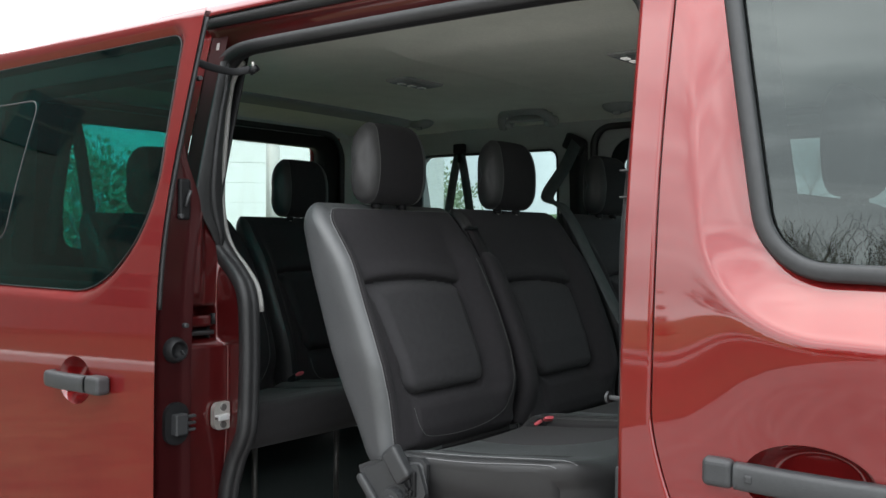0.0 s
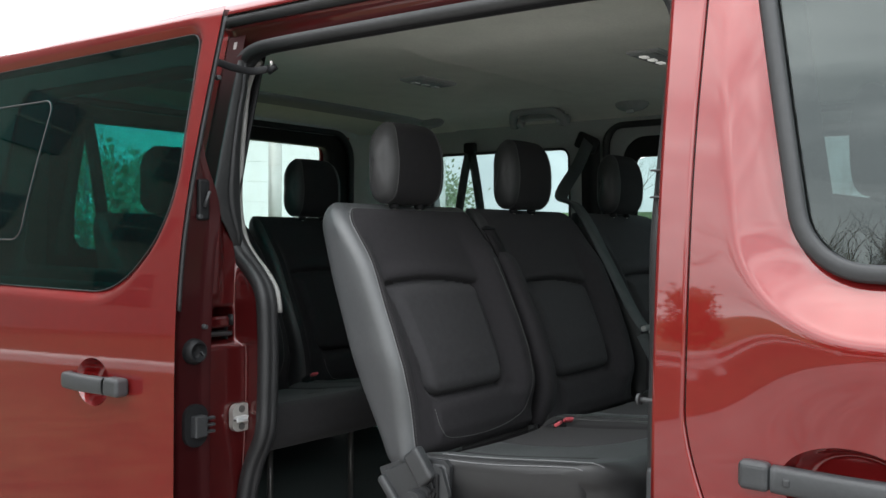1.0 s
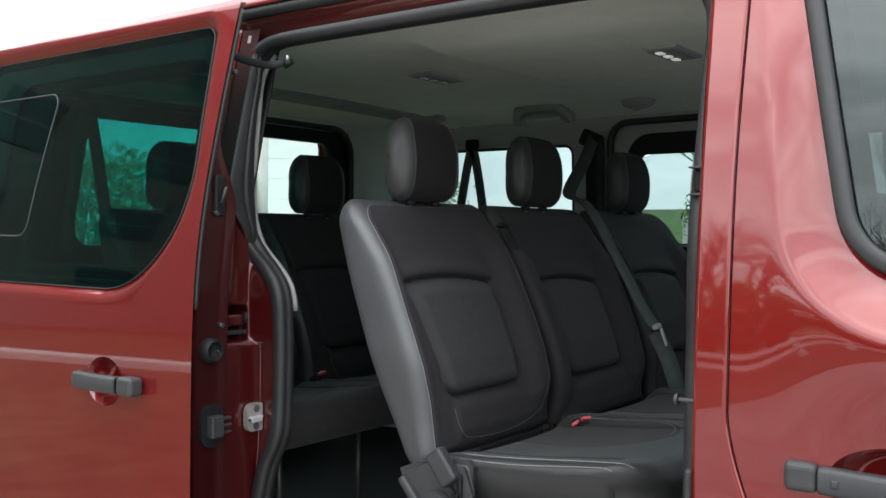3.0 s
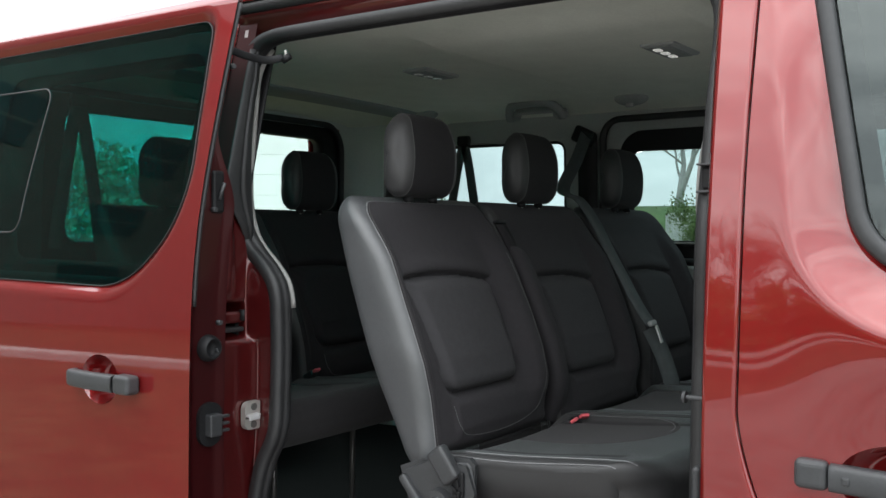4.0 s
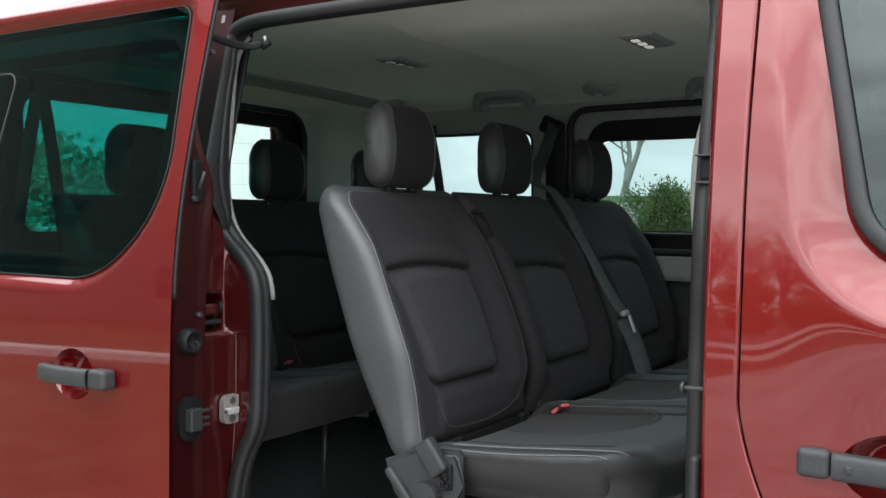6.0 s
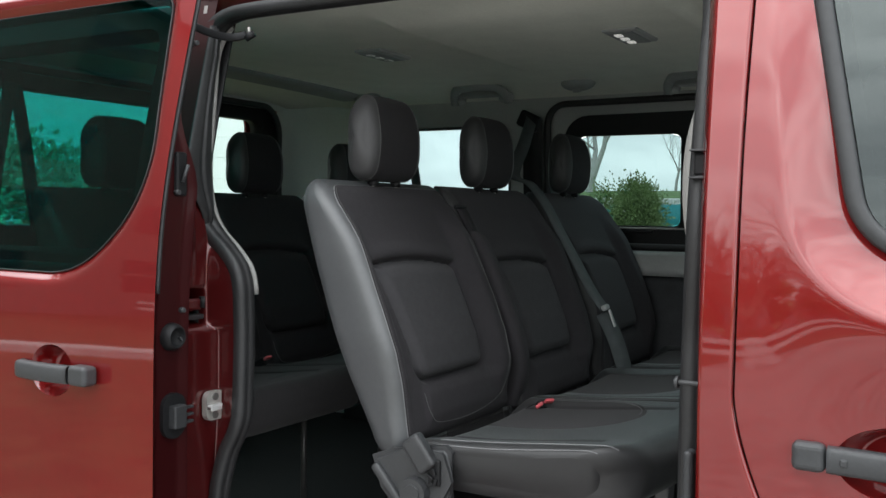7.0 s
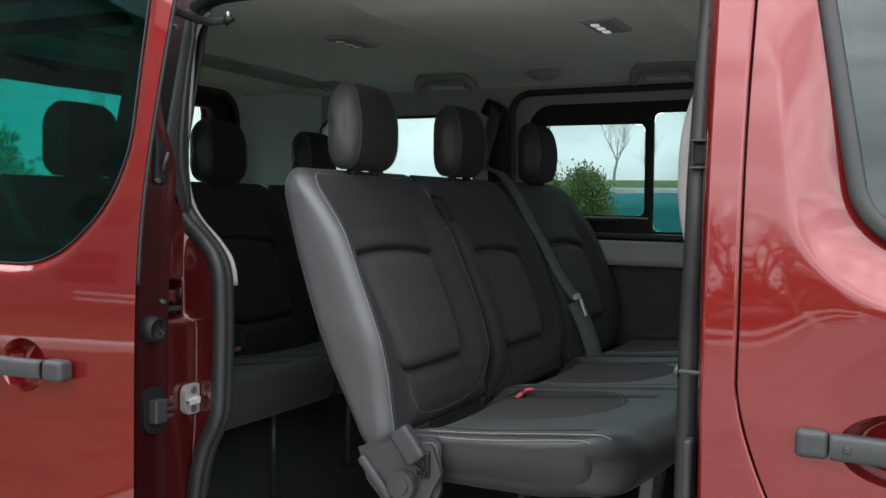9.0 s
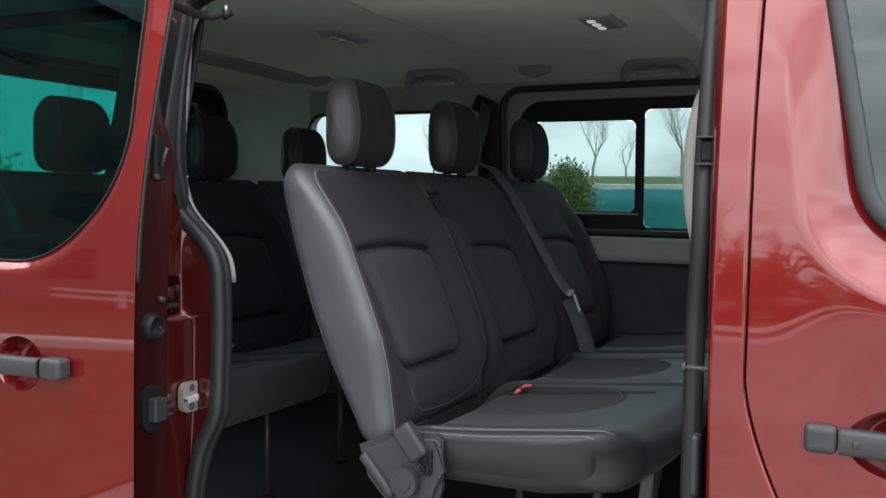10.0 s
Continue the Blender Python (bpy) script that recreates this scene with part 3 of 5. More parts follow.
# seal round the opening: up the rear post, along the header, down the centre post
bz = np.array([1.70, 1.60, 1.45, 1.37, 1.30, 1.22, 1.15, 1.0, 0.85, 0.6, 0.42])
loop = list(SEAL_REAR)
loop += [(-1.074, 0.128, 1.752), (-1.050, 0.130, 1.780), (-1.010, 0.128, 1.795), (-0.94, 0.124, 1.799), (-0.7, 0.120, 1.799), (-0.4, 0.120, 1.799), (-0.15, 0.120, 1.796), (-0.06, 0.124, 1.786), (-0.030, 0.126, 1.752)]
loop += [(-0.030 + 0.009 * float(step01(1.20, 1.38, z)), float(flank(z)) + 0.072 - 0.034 * float(step01(1.20, 1.38, z)), float(z)) for z in bz]
loop = smooth_path(loop, 260)
centre = np.array([-0.52, 0.11, 1.15])
inw = centre - loop
inw[:, 1] = 0
inw /= np.linalg.norm(inw, axis=1)[:, None]
SEAL = [(-0.024, -0.012), (-0.021, 0.006), (-0.011, 0.013), (-0.002, 0.006), (0.003, 0.010), (0.012, 0.012), (0.021, 0.006), (0.024, -0.006), (0.012, -0.014), (-0.008, -0.016)]
v, f = sweep(loop, SEAL, inw)
link_mesh("door_seal", v, f, RUBBER, van, "black rubber seal round the door opening")
sel = (loop[:, 0] < -0.94) & (loop[:, 2] > 1.215) & (loop[:, 2] < 1.785)
lin = loop[sel] + inw[sel] * 0.004
lin[:, 1] += 0.028
v, f = sweep(lin, oval(0.0060, 0.0068, 8), inw[sel])
link_mesh("trim_edge", v, f, PALETRIM, van, "pale grey edge of the inner trim")

# header over the opening, with the upper rail
hx = np.linspace(-1.10, 0.06, 40)


def along(y, z, n=40):
    return np.stack([hx, 0 * hx + y, 0 * hx + z], 1)


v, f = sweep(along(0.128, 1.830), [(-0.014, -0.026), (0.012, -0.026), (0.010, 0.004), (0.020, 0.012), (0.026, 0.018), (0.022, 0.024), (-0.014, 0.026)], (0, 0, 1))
link_mesh("header", v, f, PAINT_SHADE, van, "red header above the door opening, darkened for shade")
v, f = sweep(along(0.102, 1.863), [(-0.014, -0.012), (0.006, -0.012), (0.013, -0.004), (0.013, 0.006), (0.006, 0.012), (-0.014, 0.012)], (0, 0, 1))
link_mesh("upper_rail", v, f, RUBBER, van, "black rail and rubber above the opening")
v, f = sweep(along(0.122, 1.874), [(-0.03, -0.010), (0.016, -0.010), (0.022, -0.003), (0.014, 0.005), (-0.03, 0.010)], (0, 0, 1))
link_mesh("roof_gutter", v, f, PAINT, van)
# upper guide arm of the sliding door
arm = thing("guide_arm", "black steel guide arm between sliding door and rail", "bracket")
v, f = sweep(smooth_path([(-0.984, -0.020, 1.748), (-0.986, 0.03, 1.742), (-0.978, 0.080, 1.740), (-0.958, 0.108, 1.748)], 24), oval(0.003, 0.0085, 10), (0, 0, 1))
link_mesh("arm", v, f, BLACKPL, arm)
cyl("guide_roller", (-0.962, 0.108, 1.741), (-0.946, 0.116, 1.752), 0.0075, BLACKPL, arm, seg=14)
cyl("roller_pin", (-0.956, 0.112, 1.748), (-0.956, 0.112, 1.764), 0.0035, STEEL, arm, seg=10)


# centre post and front door
def gap_x(z):
    return 0.0605 + 0.006 * step01(1.45, 1.80, z) + 0.75 * np.clip(1.15 - z, 0, 0.3) ** 1.5


def post_edge(z):
    """The rear edge of the centre post, which folds further inwards the higher it is."""
    z = np.asarray(z, float)
    up, down = np.clip(z - 1.2, 0, None), np.clip(1.2 - z, 0, 0.3)
    return 0.006 - 0.0335 * up + 0.05 * down, front_flank(z) + np.clip(0.0153 + 0.073 * up - 0.115 * down, 0.004, None)


def on_post(u, z):
    xl, yl = post_edge(z)
    q = np.clip(u / 0.4, 0, 1)
    xb = 0.0125
    x = xl + (xb - xl) * q + (gap_x(z) - 0.0016 - xb) * np.clip((u - 0.4) / 0.6, 0, 1)
    y = front_flank(z) + (yl - front_flank(z)) * (1 - q) ** 1.35 + 0.004 * step01(0.95, 1.0, u) ** 2
    return np.stack([x, y, z], 1)


zz = np.linspace(0.36, 1.885, 90)
post = sheet("centre_post", np.r_[np.linspace(0, 0.4, 14), np.linspace(0.45, 1, 20)], np.arange(0.36, 1.886, 0.0085), on_post, PAINT, van, label="glossy red centre post")


def post_fold(u, z):
    xl, yl = post_edge(z)
    return np.stack([xl + 0.004 * np.sin(u * 1.5) - 0.010 * u, yl + u * (flank(z) + 0.050 - yl), z], 1)


sheet("post_return", np.linspace(0, 1, 8), np.arange(0.36, 1.885, 0.02), post_fold, PAINT_SHADE, post)
# darkened red sheet closes the door gap and stands in for its shade
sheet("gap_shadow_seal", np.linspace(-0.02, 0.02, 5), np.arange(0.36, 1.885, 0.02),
      lambda u, z: np.stack([gap_x(z) + u, front_flank(z) + 0.022, z], 1), PAINT_SHADE, post)
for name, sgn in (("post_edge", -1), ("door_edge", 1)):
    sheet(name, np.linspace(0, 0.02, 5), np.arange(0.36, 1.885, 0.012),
          lambda u, z: np.stack([gap_x(z) + sgn * 0.0018 + sgn * 0.004 * step01(0, 0.02, u), front_flank(z) + u + 0.004, z], 1), PAINT_SHADE, post)
# guide pin, belt clip and lower latch on the centre post
bm = bmesh.new()
add_cyl(bm, (0.014, 0.010, 1.150), (-0.032, 0.010, 1.150), 0.0036, seg=14)
add_cyl(bm, (-0.030, 0.010, 1.150), (-0.034, 0.010, 1.150), 0.0088, seg=18)
add_cyl(bm, (-0.034, 0.010, 1.150), (-0.037, 0.010, 1.150), 0.0072, 0.004, seg=18)
part("guide_pin", bm, PLASTIC, post, "steel guide pin with a round head")
box("seal_clip", (-0.015, 0.056, 1.470), (0.020, 0.030, 0.034), BLACKPL, post, 0.004)
for dz in (-0.02, 0.02):
    box("clip_lip", (-0.016, 0.044, 1.470 + dz), (0.026, 0.026, 0.003), PLASTIC, post, 0.001)
box("latch_cover", (-0.014, 0.022, 1.004), (0.014, 0.028, 0.092), PLASTIC, post, 0.010, seg=4)

FD_WIN = rounded([(0.1245, 1.845), (0.2165, 1.349), (1.0, 1.330), (0.90, 1.845)], [0.04, 0.095, 0.05, 0.05], 14)


def on_front(x, z):
    d, _ = nearest(np.stack([x, z], 1), FD_WIN)
    low = 1 - step01(1.30, 1.72, z)
    d = np.clip(d, 0, None)
    q = d / (0.064 + 0.022 * low)
    deep = 0.009 + 0.024 * low
    inset = 0.0016 * np.log1p(np.exp(np.clip(deep * (1 - q**1.5) / 0.0016, -30, 30)))
    # the shoulder under the window stands proud and runs out downwards
    y = front_flank(z) + inset - 0.016 * (1 - step01(1.28, 1.46, z)) * step01(0.07, 0.36, x) * (1 - step01(0.09, 0.26, d))
    return np.stack([x, y, z], 1)


FD_OUT = np.vstack([np.stack([gap_x(zz) + 0.0018, zz], 1), [[1.12, 1.885], [1.25, 1.3], [1.22, 0.36]]])
front_door = sheet("front_door", np.arange(0.028, 1.26, 0.0055), np.arange(0.355, 1.90, 0.0055), on_front, PAINT, van, holes=[FD_WIN, ellipse(*CUP_F)], outline=FD_OUT,
                   label="glossy red closed front door")


def off_front(dy):
    return lambda x, z: np.stack([x, front_flank(z) + 0.012 + dy, z], 1)


rim("window_seal", FD_WIN, off_front(-0.004), [(-0.011, -0.006), (0.009, -0.006), (0.012, 0.003), (0.007, 0.008), (-0.007, 0.010), (-0.012, 0.005)], TRIMRUB, front_door,
    up=(0, -1, 0), label="grey rubber window surround")
pane("window_glass", FD_WIN, off_front(0.004), GL_FRONT, front_door, label="clear door glass")
sheet("door_lining", np.arange(0.07, 1.1, 0.0085), np.arange(0.40, 1.86, 0.0085), off_front(0.090), BLACKPL, front_door,
      holes=[rounded([(0.150, 1.83), (0.235, 1.365), (0.97, 1.355), (0.87, 1.83)], [0.05] * 4, 6)], thickness=0.004)
handle_cup(front_door, *CUP_F, 0.052, 0.0, front_flank)
door_handle(front_door, 0.139, 0.183, 0.395, -0.022, 1.079, 1)
box("lock_cover", (0.205, -0.0575, 1.079), (0.010, 0.006, 0.011), SEATPL, front_door, 0.0025)

# roof and headliner
ry = np.linspace(0.085, WIDTH - 0.085, 40)


def on_roof(x, y):
    e = np.abs(y - WIDTH / 2) / (WIDTH / 2 - 0.085)
    return np.stack([x, y, 1.978 - 0.012 * e**2 - 0.090 * e**10 - 0.3 * np.clip((x - 0.55) / 0.6, 0, 1) ** 3], 1)


sheet("roof", np.linspace(-2.34, 1.1, 60), ry, on_roof, PAINT, van, thickness=0.004)


def on_liner(x, y):
    e = np.abs(y - WIDTH / 2) / 0.80
    z = 1.855 - 0.010 * e**2 - 0.030 * np.clip(e, 0, 2) ** 10
    z = z - 0.017 * step01(-0.930, -0.912, x) * (1 - step01(-0.245, -0.225, x)) * step01(0.46, 0.60, y) * (1 - step01(1.33, 1.45, y))
    z = z - 0.004 * step01(-1.94, -1.92, x) * (1 - step01(-1.72, -1.70, x))
    z = z - 0.02 * step01(-2.0, -2.2, x)
    return np.stack([x, y, z], 1)


sheet("headliner", np.arange(-2.21, 1.02, 0.0125), np.linspace(0.135, WIDTH - 0.135, 64), on_liner, LINER, van, label="pale grey cloth headliner with a painted green cast", thickness=0.006, offset=1)

v, f = sweep(np.stack([np.full(30, -1.83), np.linspace(0.24, 1.69, 30), 1.846 - 0.010 * ((np.linspace(0.24, 1.69, 30) - WIDTH / 2) / 0.8) ** 2], 1), [(-0.085, 0.010), (-0.075, -0.004), (-0.05, -0.009), (0.05, -0.009), (0.075, -0.004), (0.085, 0.010)], (0, 0, 1))
link_mesh("roof_cross_trim", v, f, DARKTRIM, van, "dark grey trim bar across the headliner")


def dome_lamp(x, y, z, lens):
    lamp = thing("dome_lamp", "small grey dome lamp in the headliner", "lamp", "dome lamps")
    box("housing", (x, y, z + 0.004), (0.090, 0.172, 0.014), GREYPL, lamp, 0.006)
    box("lens_frame", (x - 0.004, y, z - 0.0035), (0.066, 0.150, 0.004), DARKTRIM, lamp, 0.0015)
    for k in range(3):
        box("lens", (x - 0.012, y - 0.047 + 0.047 * k, z - 0.006), (0.018, 0.024, 0.006), lens, lamp, 0.0015)
    return lamp


dome_lamp(-0.424, 0.892, 1.834, LED)
dome_lamp(-1.19, 0.945, 1.849, LAMPW)


def grab_handle(x0, x1):
    """A broad arched grip that hangs at the edge of the headliner, on two mounts."""
    h = thing("grab_handle", "grey folding grab handle on the roof rail", "grab handle", "grab handles")
    ends = [(x0, 1.662, 1.790), (x0 + 0.006, 1.640, 1.815), (x0 + 0.030, 1.615, 1.836), (x0 + 0.07, 1.608, 1.841)]
    p = smooth_path(ends + [((x0 + x1) / 2, 1.606, 1.843)] + [(x0 + x1 - a, b, c) for a, b, c in reversed(ends)], 48)
    v, f = sweep(p, [(-0.013, -0.010), (0.013, -0.010), (0.016, 0.0), (0.013, 0.010), (-0.013, 0.010), (-0.016, 0.0)], (0, -0.6, -0.8))
    link_mesh("grip", v, f, DARKTRIM, h)
    for x in (x0 + 0.012, x1 - 0.012):
        box("mount", (x, 1.664, 1.806), (0.052, 0.030, 0.034), GREYPL, h, 0.010, (-35, 0, 0), seg=3)
    box("back_plate", ((x0 + x1) / 2, 1.668, 1.826), (x1 - x0 - 0.03, 0.012, 0.042), GREYPL, h, 0.005, (-40, 0, 0))


grab_handle(-1.352, -1.135)
grab_handle(-0.560, -0.345)


def coat_hook(x):
    k = thing("coat_hook", "grey rounded coat hook cover on the roof rail", "coat hook", "coat hooks")
    n, m = 24, 8
    V = [(x + 0.062 * math.cos(2 * math.pi * i / n) * math.cos(q), 1.640 + 0.030 * math.sin(2 * math.pi * i / n) * math.cos(q) - 0.010 * math.sin(q), 1.838 + 0.012 * math.sin(2 * math.pi * i / n) * math.cos(q) * -1 - 0.024 * math.sin(q))
         for q in np.linspace(0, 1.45, m) for i in range(n)]
    link_mesh("cover", V, grid_faces(n, m, True) + [tuple(range((m - 1) * n, m * n))], DARKTRIM, k)
    box("hook", (x, 1.628, 1.812), (0.030, 0.010, 0.014), GREYPL, k, 0.004)


coat_hook(-0.865)
coat_hook(-1.735)

# far side: outer skin, inner trim, windows
W_REAR = rounded([(-1.865, 1.715), (-1.19, 1.715), (-1.19, 1.40), (-1.865, 1.40)], [0.06, 0.035, 0.05, 0.06], 8)
W_MID = rounded([(-1.035, 1.785), (0.30, 1.795), (0.30, 1.285), (-1.035, 1.285)], [0.07, 0.05, 0.05, 0.07], 8)
W_DRV = rounded([(0.10, 1.84), (0.18, 1.35), (1.0, 1.35), (0.86, 1.84)], [0.04, 0.08, 0.05, 0.05], 8)


def far(dy):
    return lambda x, z: np.stack([x, WIDTH - flank(z) - dy, z], 1)


def far_in(dy):
    return lambda x, z: np.stack([x, 1.795 - 0.20 * flank(z) - dy + 0.0 * x, z], 1)


far_side = sheet("far_flank", np.arange(-2.34, 1.25, 0.02), np.arange(0.36, 1.90, 0.02), far(0), PAINT, van,
                 holes=[rounded([(-1.90, 1.75), (-1.16, 1.75), (-1.16, 1.37), (-1.90, 1.37)], [0.06] * 4), rounded([(-1.06, 1.81), (-0.02, 1.81), (-0.02, 1.26), (-1.06, 1.26)], [0.06] * 4), W_DRV, ellipse(-1.65, 0.33, 0.38, 0.38)])
pane("quarter_glass", rounded([(-1.91, 1.76), (-1.15, 1.76), (-1.15, 1.36), (-1.91, 1.36)], [0.06] * 4), far(0.008), GL_FAR, far_side)
pane("door_glass", W_DRV, far(0.008), GL_CLEAR, far_side)
lining = sheet("far_lining", np.arange(-2.0, 0.10, 0.015), np.arange(0.56, 1.845, 0.015), far_in(0), GREYPL, van, holes=[W_REAR, W_MID], label="grey plastic inner trim", thickness=0.004)
rim("quarter_window_seal", W_REAR, far_in(-0.006), oval(0.006, 0.010, 8), RUBBER, lining)
rim("door_surround", W_MID, far_in(0.004), oval(0.012, 0.012, 10), RUBBER, lining, label="black rubber round the far door opening")
for o, nm in ((W_REAR, "window_reveal"), (W_MID, "door_reveal")):
    d = dense(o, 0.02)
    a, b = far_in(0)(d[:, 0], d[:, 1]), far(0.02)(d[:, 0], d[:, 1])
    n = len(d)
    link_mesh(nm, np.vstack([a, b]), [(i, (i + 1) % n, n + (i + 1) % n, n + i) for i in range(n)], BLACKPL if nm == "door_reveal" else GREYPL, lining)
# far sliding door: grey upper lining, black frame with a sliding and a fixed pane
P_SLIDE = rounded([(-0.935, 1.672), (-0.560, 1.672), (-0.560, 1.357), (-0.935, 1.357)], [0.022] * 4, 6)
P_FIX = rounded([(-0.530, 1.708), (0.30, 1.708), (0.30, 1.304), (-0.530, 1.304)], [0.020] * 4, 6)
FRAME = rounded([(-0.985, 1.745), (0.34, 1.755), (0.34, 1.285), (-0.985, 1.285)], [0.09, 0.05, 0.03, 0.05], 8)
far_door = sheet("far_door_lining", np.arange(-1.06, 0.36, 0.012), np.arange(1.24, 1.83, 0.012), far_in(-0.028), GREYPL, van, holes=[FRAME], thickness=0.003)
sheet("window_frame", np.arange(-1.0, 0.36, 0.010), np.arange(1.27, 1.77, 0.010), far_in(-0.036), BLACKPL, far_door, holes=[P_SLIDE, P_FIX], label="black window frame", thickness=0.012)
pane("sliding_pane", P_SLIDE, far_in(-0.042), GL_DOOR, far_door)
pane("fixed_pane", P_FIX, far_in(-0.046), GL_DOOR, far_door)
box("pane_runner", (-0.745, 1.822, 1.349), (0.40, 0.008, 0.006), STEEL, far_door, 0.002)
box("pane_latch", (-0.70, 1.818, 1.338), (0.10, 0.014, 0.012), BLACKPL, far_door, 0.004)
# ledge and lower trim below the far windows
v, f = sweep(np.stack([np.linspace(-1.16, 0.08, 20), 0 * np.zeros(20) + 1.765, 0 * np.zeros(20) + 1.23], 1), [(-0.03, -0.04), (0.03, -0.04), (0.034, -0.012), (0.012, 0.006), (0.012, 0.030), (-0.006, 0.042), (-0.03, 0.042)], (0, 0, 1))
link_mesh("ledge", v, f, GREYPL, lining, "grey ledge below the far window")
sheet("lower_lining", np.arange(-2.0, 0.10, 0.05), np.arange(0.56, 1.20, 0.03), far_in(0.012), CARPET, lining, thickness=0.006)
# rear wall with the tailgate window
R_WIN = rounded([(0.39, 1.752), (1.557, 1.752), (1.557, 1.336), (0.39, 1.336)], [0.05, 0.035, 0.045, 0.05], 8)


def rear(dx):
    return lambda y, z: np.stack([-2.20 + dx - 0.05 * np.clip((1.4 - z), 0, 1), y, z], 1)


gate = sheet("tailgate_lining", np.arange(0.20, 1.665, 0.014), np.arange(0.56, 1.815, 0.014), rear(0), BLACKPL, van, holes=[R_WIN], label="black tailgate frame round the rear window",
             outline=rounded([(0.21, 1.81), (1.655, 1.81), (1.655, 0.57), (0.21, 0.57)], [0.10, 0.10, 0.02, 0.02]), thickness=0.05)
pane("rear_glass", rounded([(0.36, 1.78), (1.59, 1.78), (1.59, 1.30), (0.36, 1.30)], [0.05] * 4), rear(-0.06), GL_GATE, gate)
sheet("tailgate", np.arange(0.10, WIDTH - 0.09, 0.03), np.arange(0.36, 1.93, 0.03), rear(-0.13), PAINT, van, holes=[rounded([(0.33, 1.80), (1.62, 1.80), (1.62, 1.28), (0.33, 1.28)], [0.06] * 4)], thickness=0.01)
rim("gate_seal", rounded([(0.20, 1.815), (1.66, 1.815), (1.66, 0.57), (0.20, 0.57)], [0.11, 0.11, 0.02, 0.02]), rear(0.012), oval(0.014, 0.014, 10), RUBBER, van, up=(1, 0, 0))
# far corner takes the lit trim colour, near corner plain black
for y0, y1 in ((1.66, 1.80), (0.20, 0.10)):
    sheet("rear_corner_trim", np.linspace(0, 1, 12), np.arange(0.56, 1.845, 0.03),
          lambda u, z: np.stack([-2.20 + 0.35 * u**1.6, y0 + (y1 - 0.004 - 0.2 * flank(z) * np.sign(y1 - y0) - y0) * u**0.6, z], 1), TRIM_LIT if y0 > 1 else BLACKPL, van)
sheet("rear_top_trim", np.linspace(0.14, 1.80, 30), np.linspace(1.800, 1.86, 4), lambda y, z: np.stack([-2.19 + 0.5 * (z - 1.80), y, z], 1), TRIM_LIT, van)
# floor, sills, nose, wheels
bm = bmesh.new()
add_box(bm, (-0.55, WIDTH / 2, FLOOR_Z - 0.03), (3.4, 1.70, 0.06), 0.004)
part("cabin_floor", bm, MAT, van, "black rubber cabin floor")
for y in (0.10, WIDTH - 0.10):
    box("sill", (-0.50, y, 0.45), (3.4, 0.12, 0.20), PAINT_SHADE, van, 0.02)
hood = smooth_path([(1.80, 0, 1.055), (2.05, 0, 0.995), (2.24, 0, 0.90), (2.33, 0, 0.76), (2.35, 0, 0.60), (2.32, 0, 0.40)], 40)


def on_hood(u, y):
    e = np.abs(y - WIDTH / 2) / (WIDTH / 2)
    k = u * 39
    return np.stack([np.interp(k, np.arange(40), hood[:, 0]) - 0.34 * e**4 * np.clip(u * 2, 0, 1), y, np.interp(k, np.arange(40), hood[:, 2]) - 0.03 * e**3 * (1 - u)], 1)


sheet("nose", np.linspace(0, 1, 50), np.linspace(0.012, WIDTH - 0.012, 60), on_hood, PAINT, van, thickness=0.006)
for side in (lambda x, z: np.stack([x, front_flank(z), z], 1), far(0.0)):
    sheet("front_wing", np.arange(1.21, 2.03, 0.02), np.arange(0.36, 1.07, 0.02), side, PAINT, van, holes=[ellipse(1.55, 0.33, 0.38, 0.38)])
for y in (0.10, WIDTH - 0.10):
    v, f = sweep([(1.84, y - 0.02 * (1 if y < 1 else -1), 1.05), (1.42, y + 0.04 * (1 if y < 1 else -1), 1.46), (1.0, y + 0.10 * (1 if y < 1 else -1), 1.85)], oval(0.05, 0.035, 12), (0, 1, 0))
    link_mesh("windscreen_post", v, f, PAINT, van)
sheet("windscreen", np.linspace(0.14, WIDTH - 0.14, 20), np.linspace(0, 1, 14), lambda y, u: np.stack([1.85 - 0.85 * u - 0.05 * ((y - 0.96) / 0.8) ** 2, y, 1.05 + 0.80 * u], 1), GL_SCREEN, van, thickness=0.005)
bm = bmesh.new()
add_box(bm, (1.30, WIDTH / 2, 0.90), (0.5, 1.66, 0.42), 0.08, seg=3)
part("dashboard", bm, BLACKPL, van)
for x in (1.55, -1.65):
    for y in (0.13, WIDTH - 0.13):
        w = part("wheel", (lambda b: (add_cyl(b, (x, y - 0.10, 0.33), (x, y + 0.10, 0.33), 0.33, seg=40), b)[1])(bmesh.new()), TYRE, van)
        cyl("wheel_rim", (x, y - 0.106, 0.33), (x, y + 0.106, 0.33), 0.21, STEEL, w, seg=32)


# ---- seats ----
BACK_Z = [0.905, 0.957, 1.011, 1.06, 1.12, 1.20, 1.28, 1.36, 1.437, 1.46]
BACK_F = [-0.602, -0.612, -0.622, -0.632, -0.648, -0.680, -0.716, -0.753, -0.790, -0.802]
BACK_R = [-0.690, -0.714, -0.743, -0.765, -0.786, -0.815, -0.840, -0.862, -0.882, -0.884]


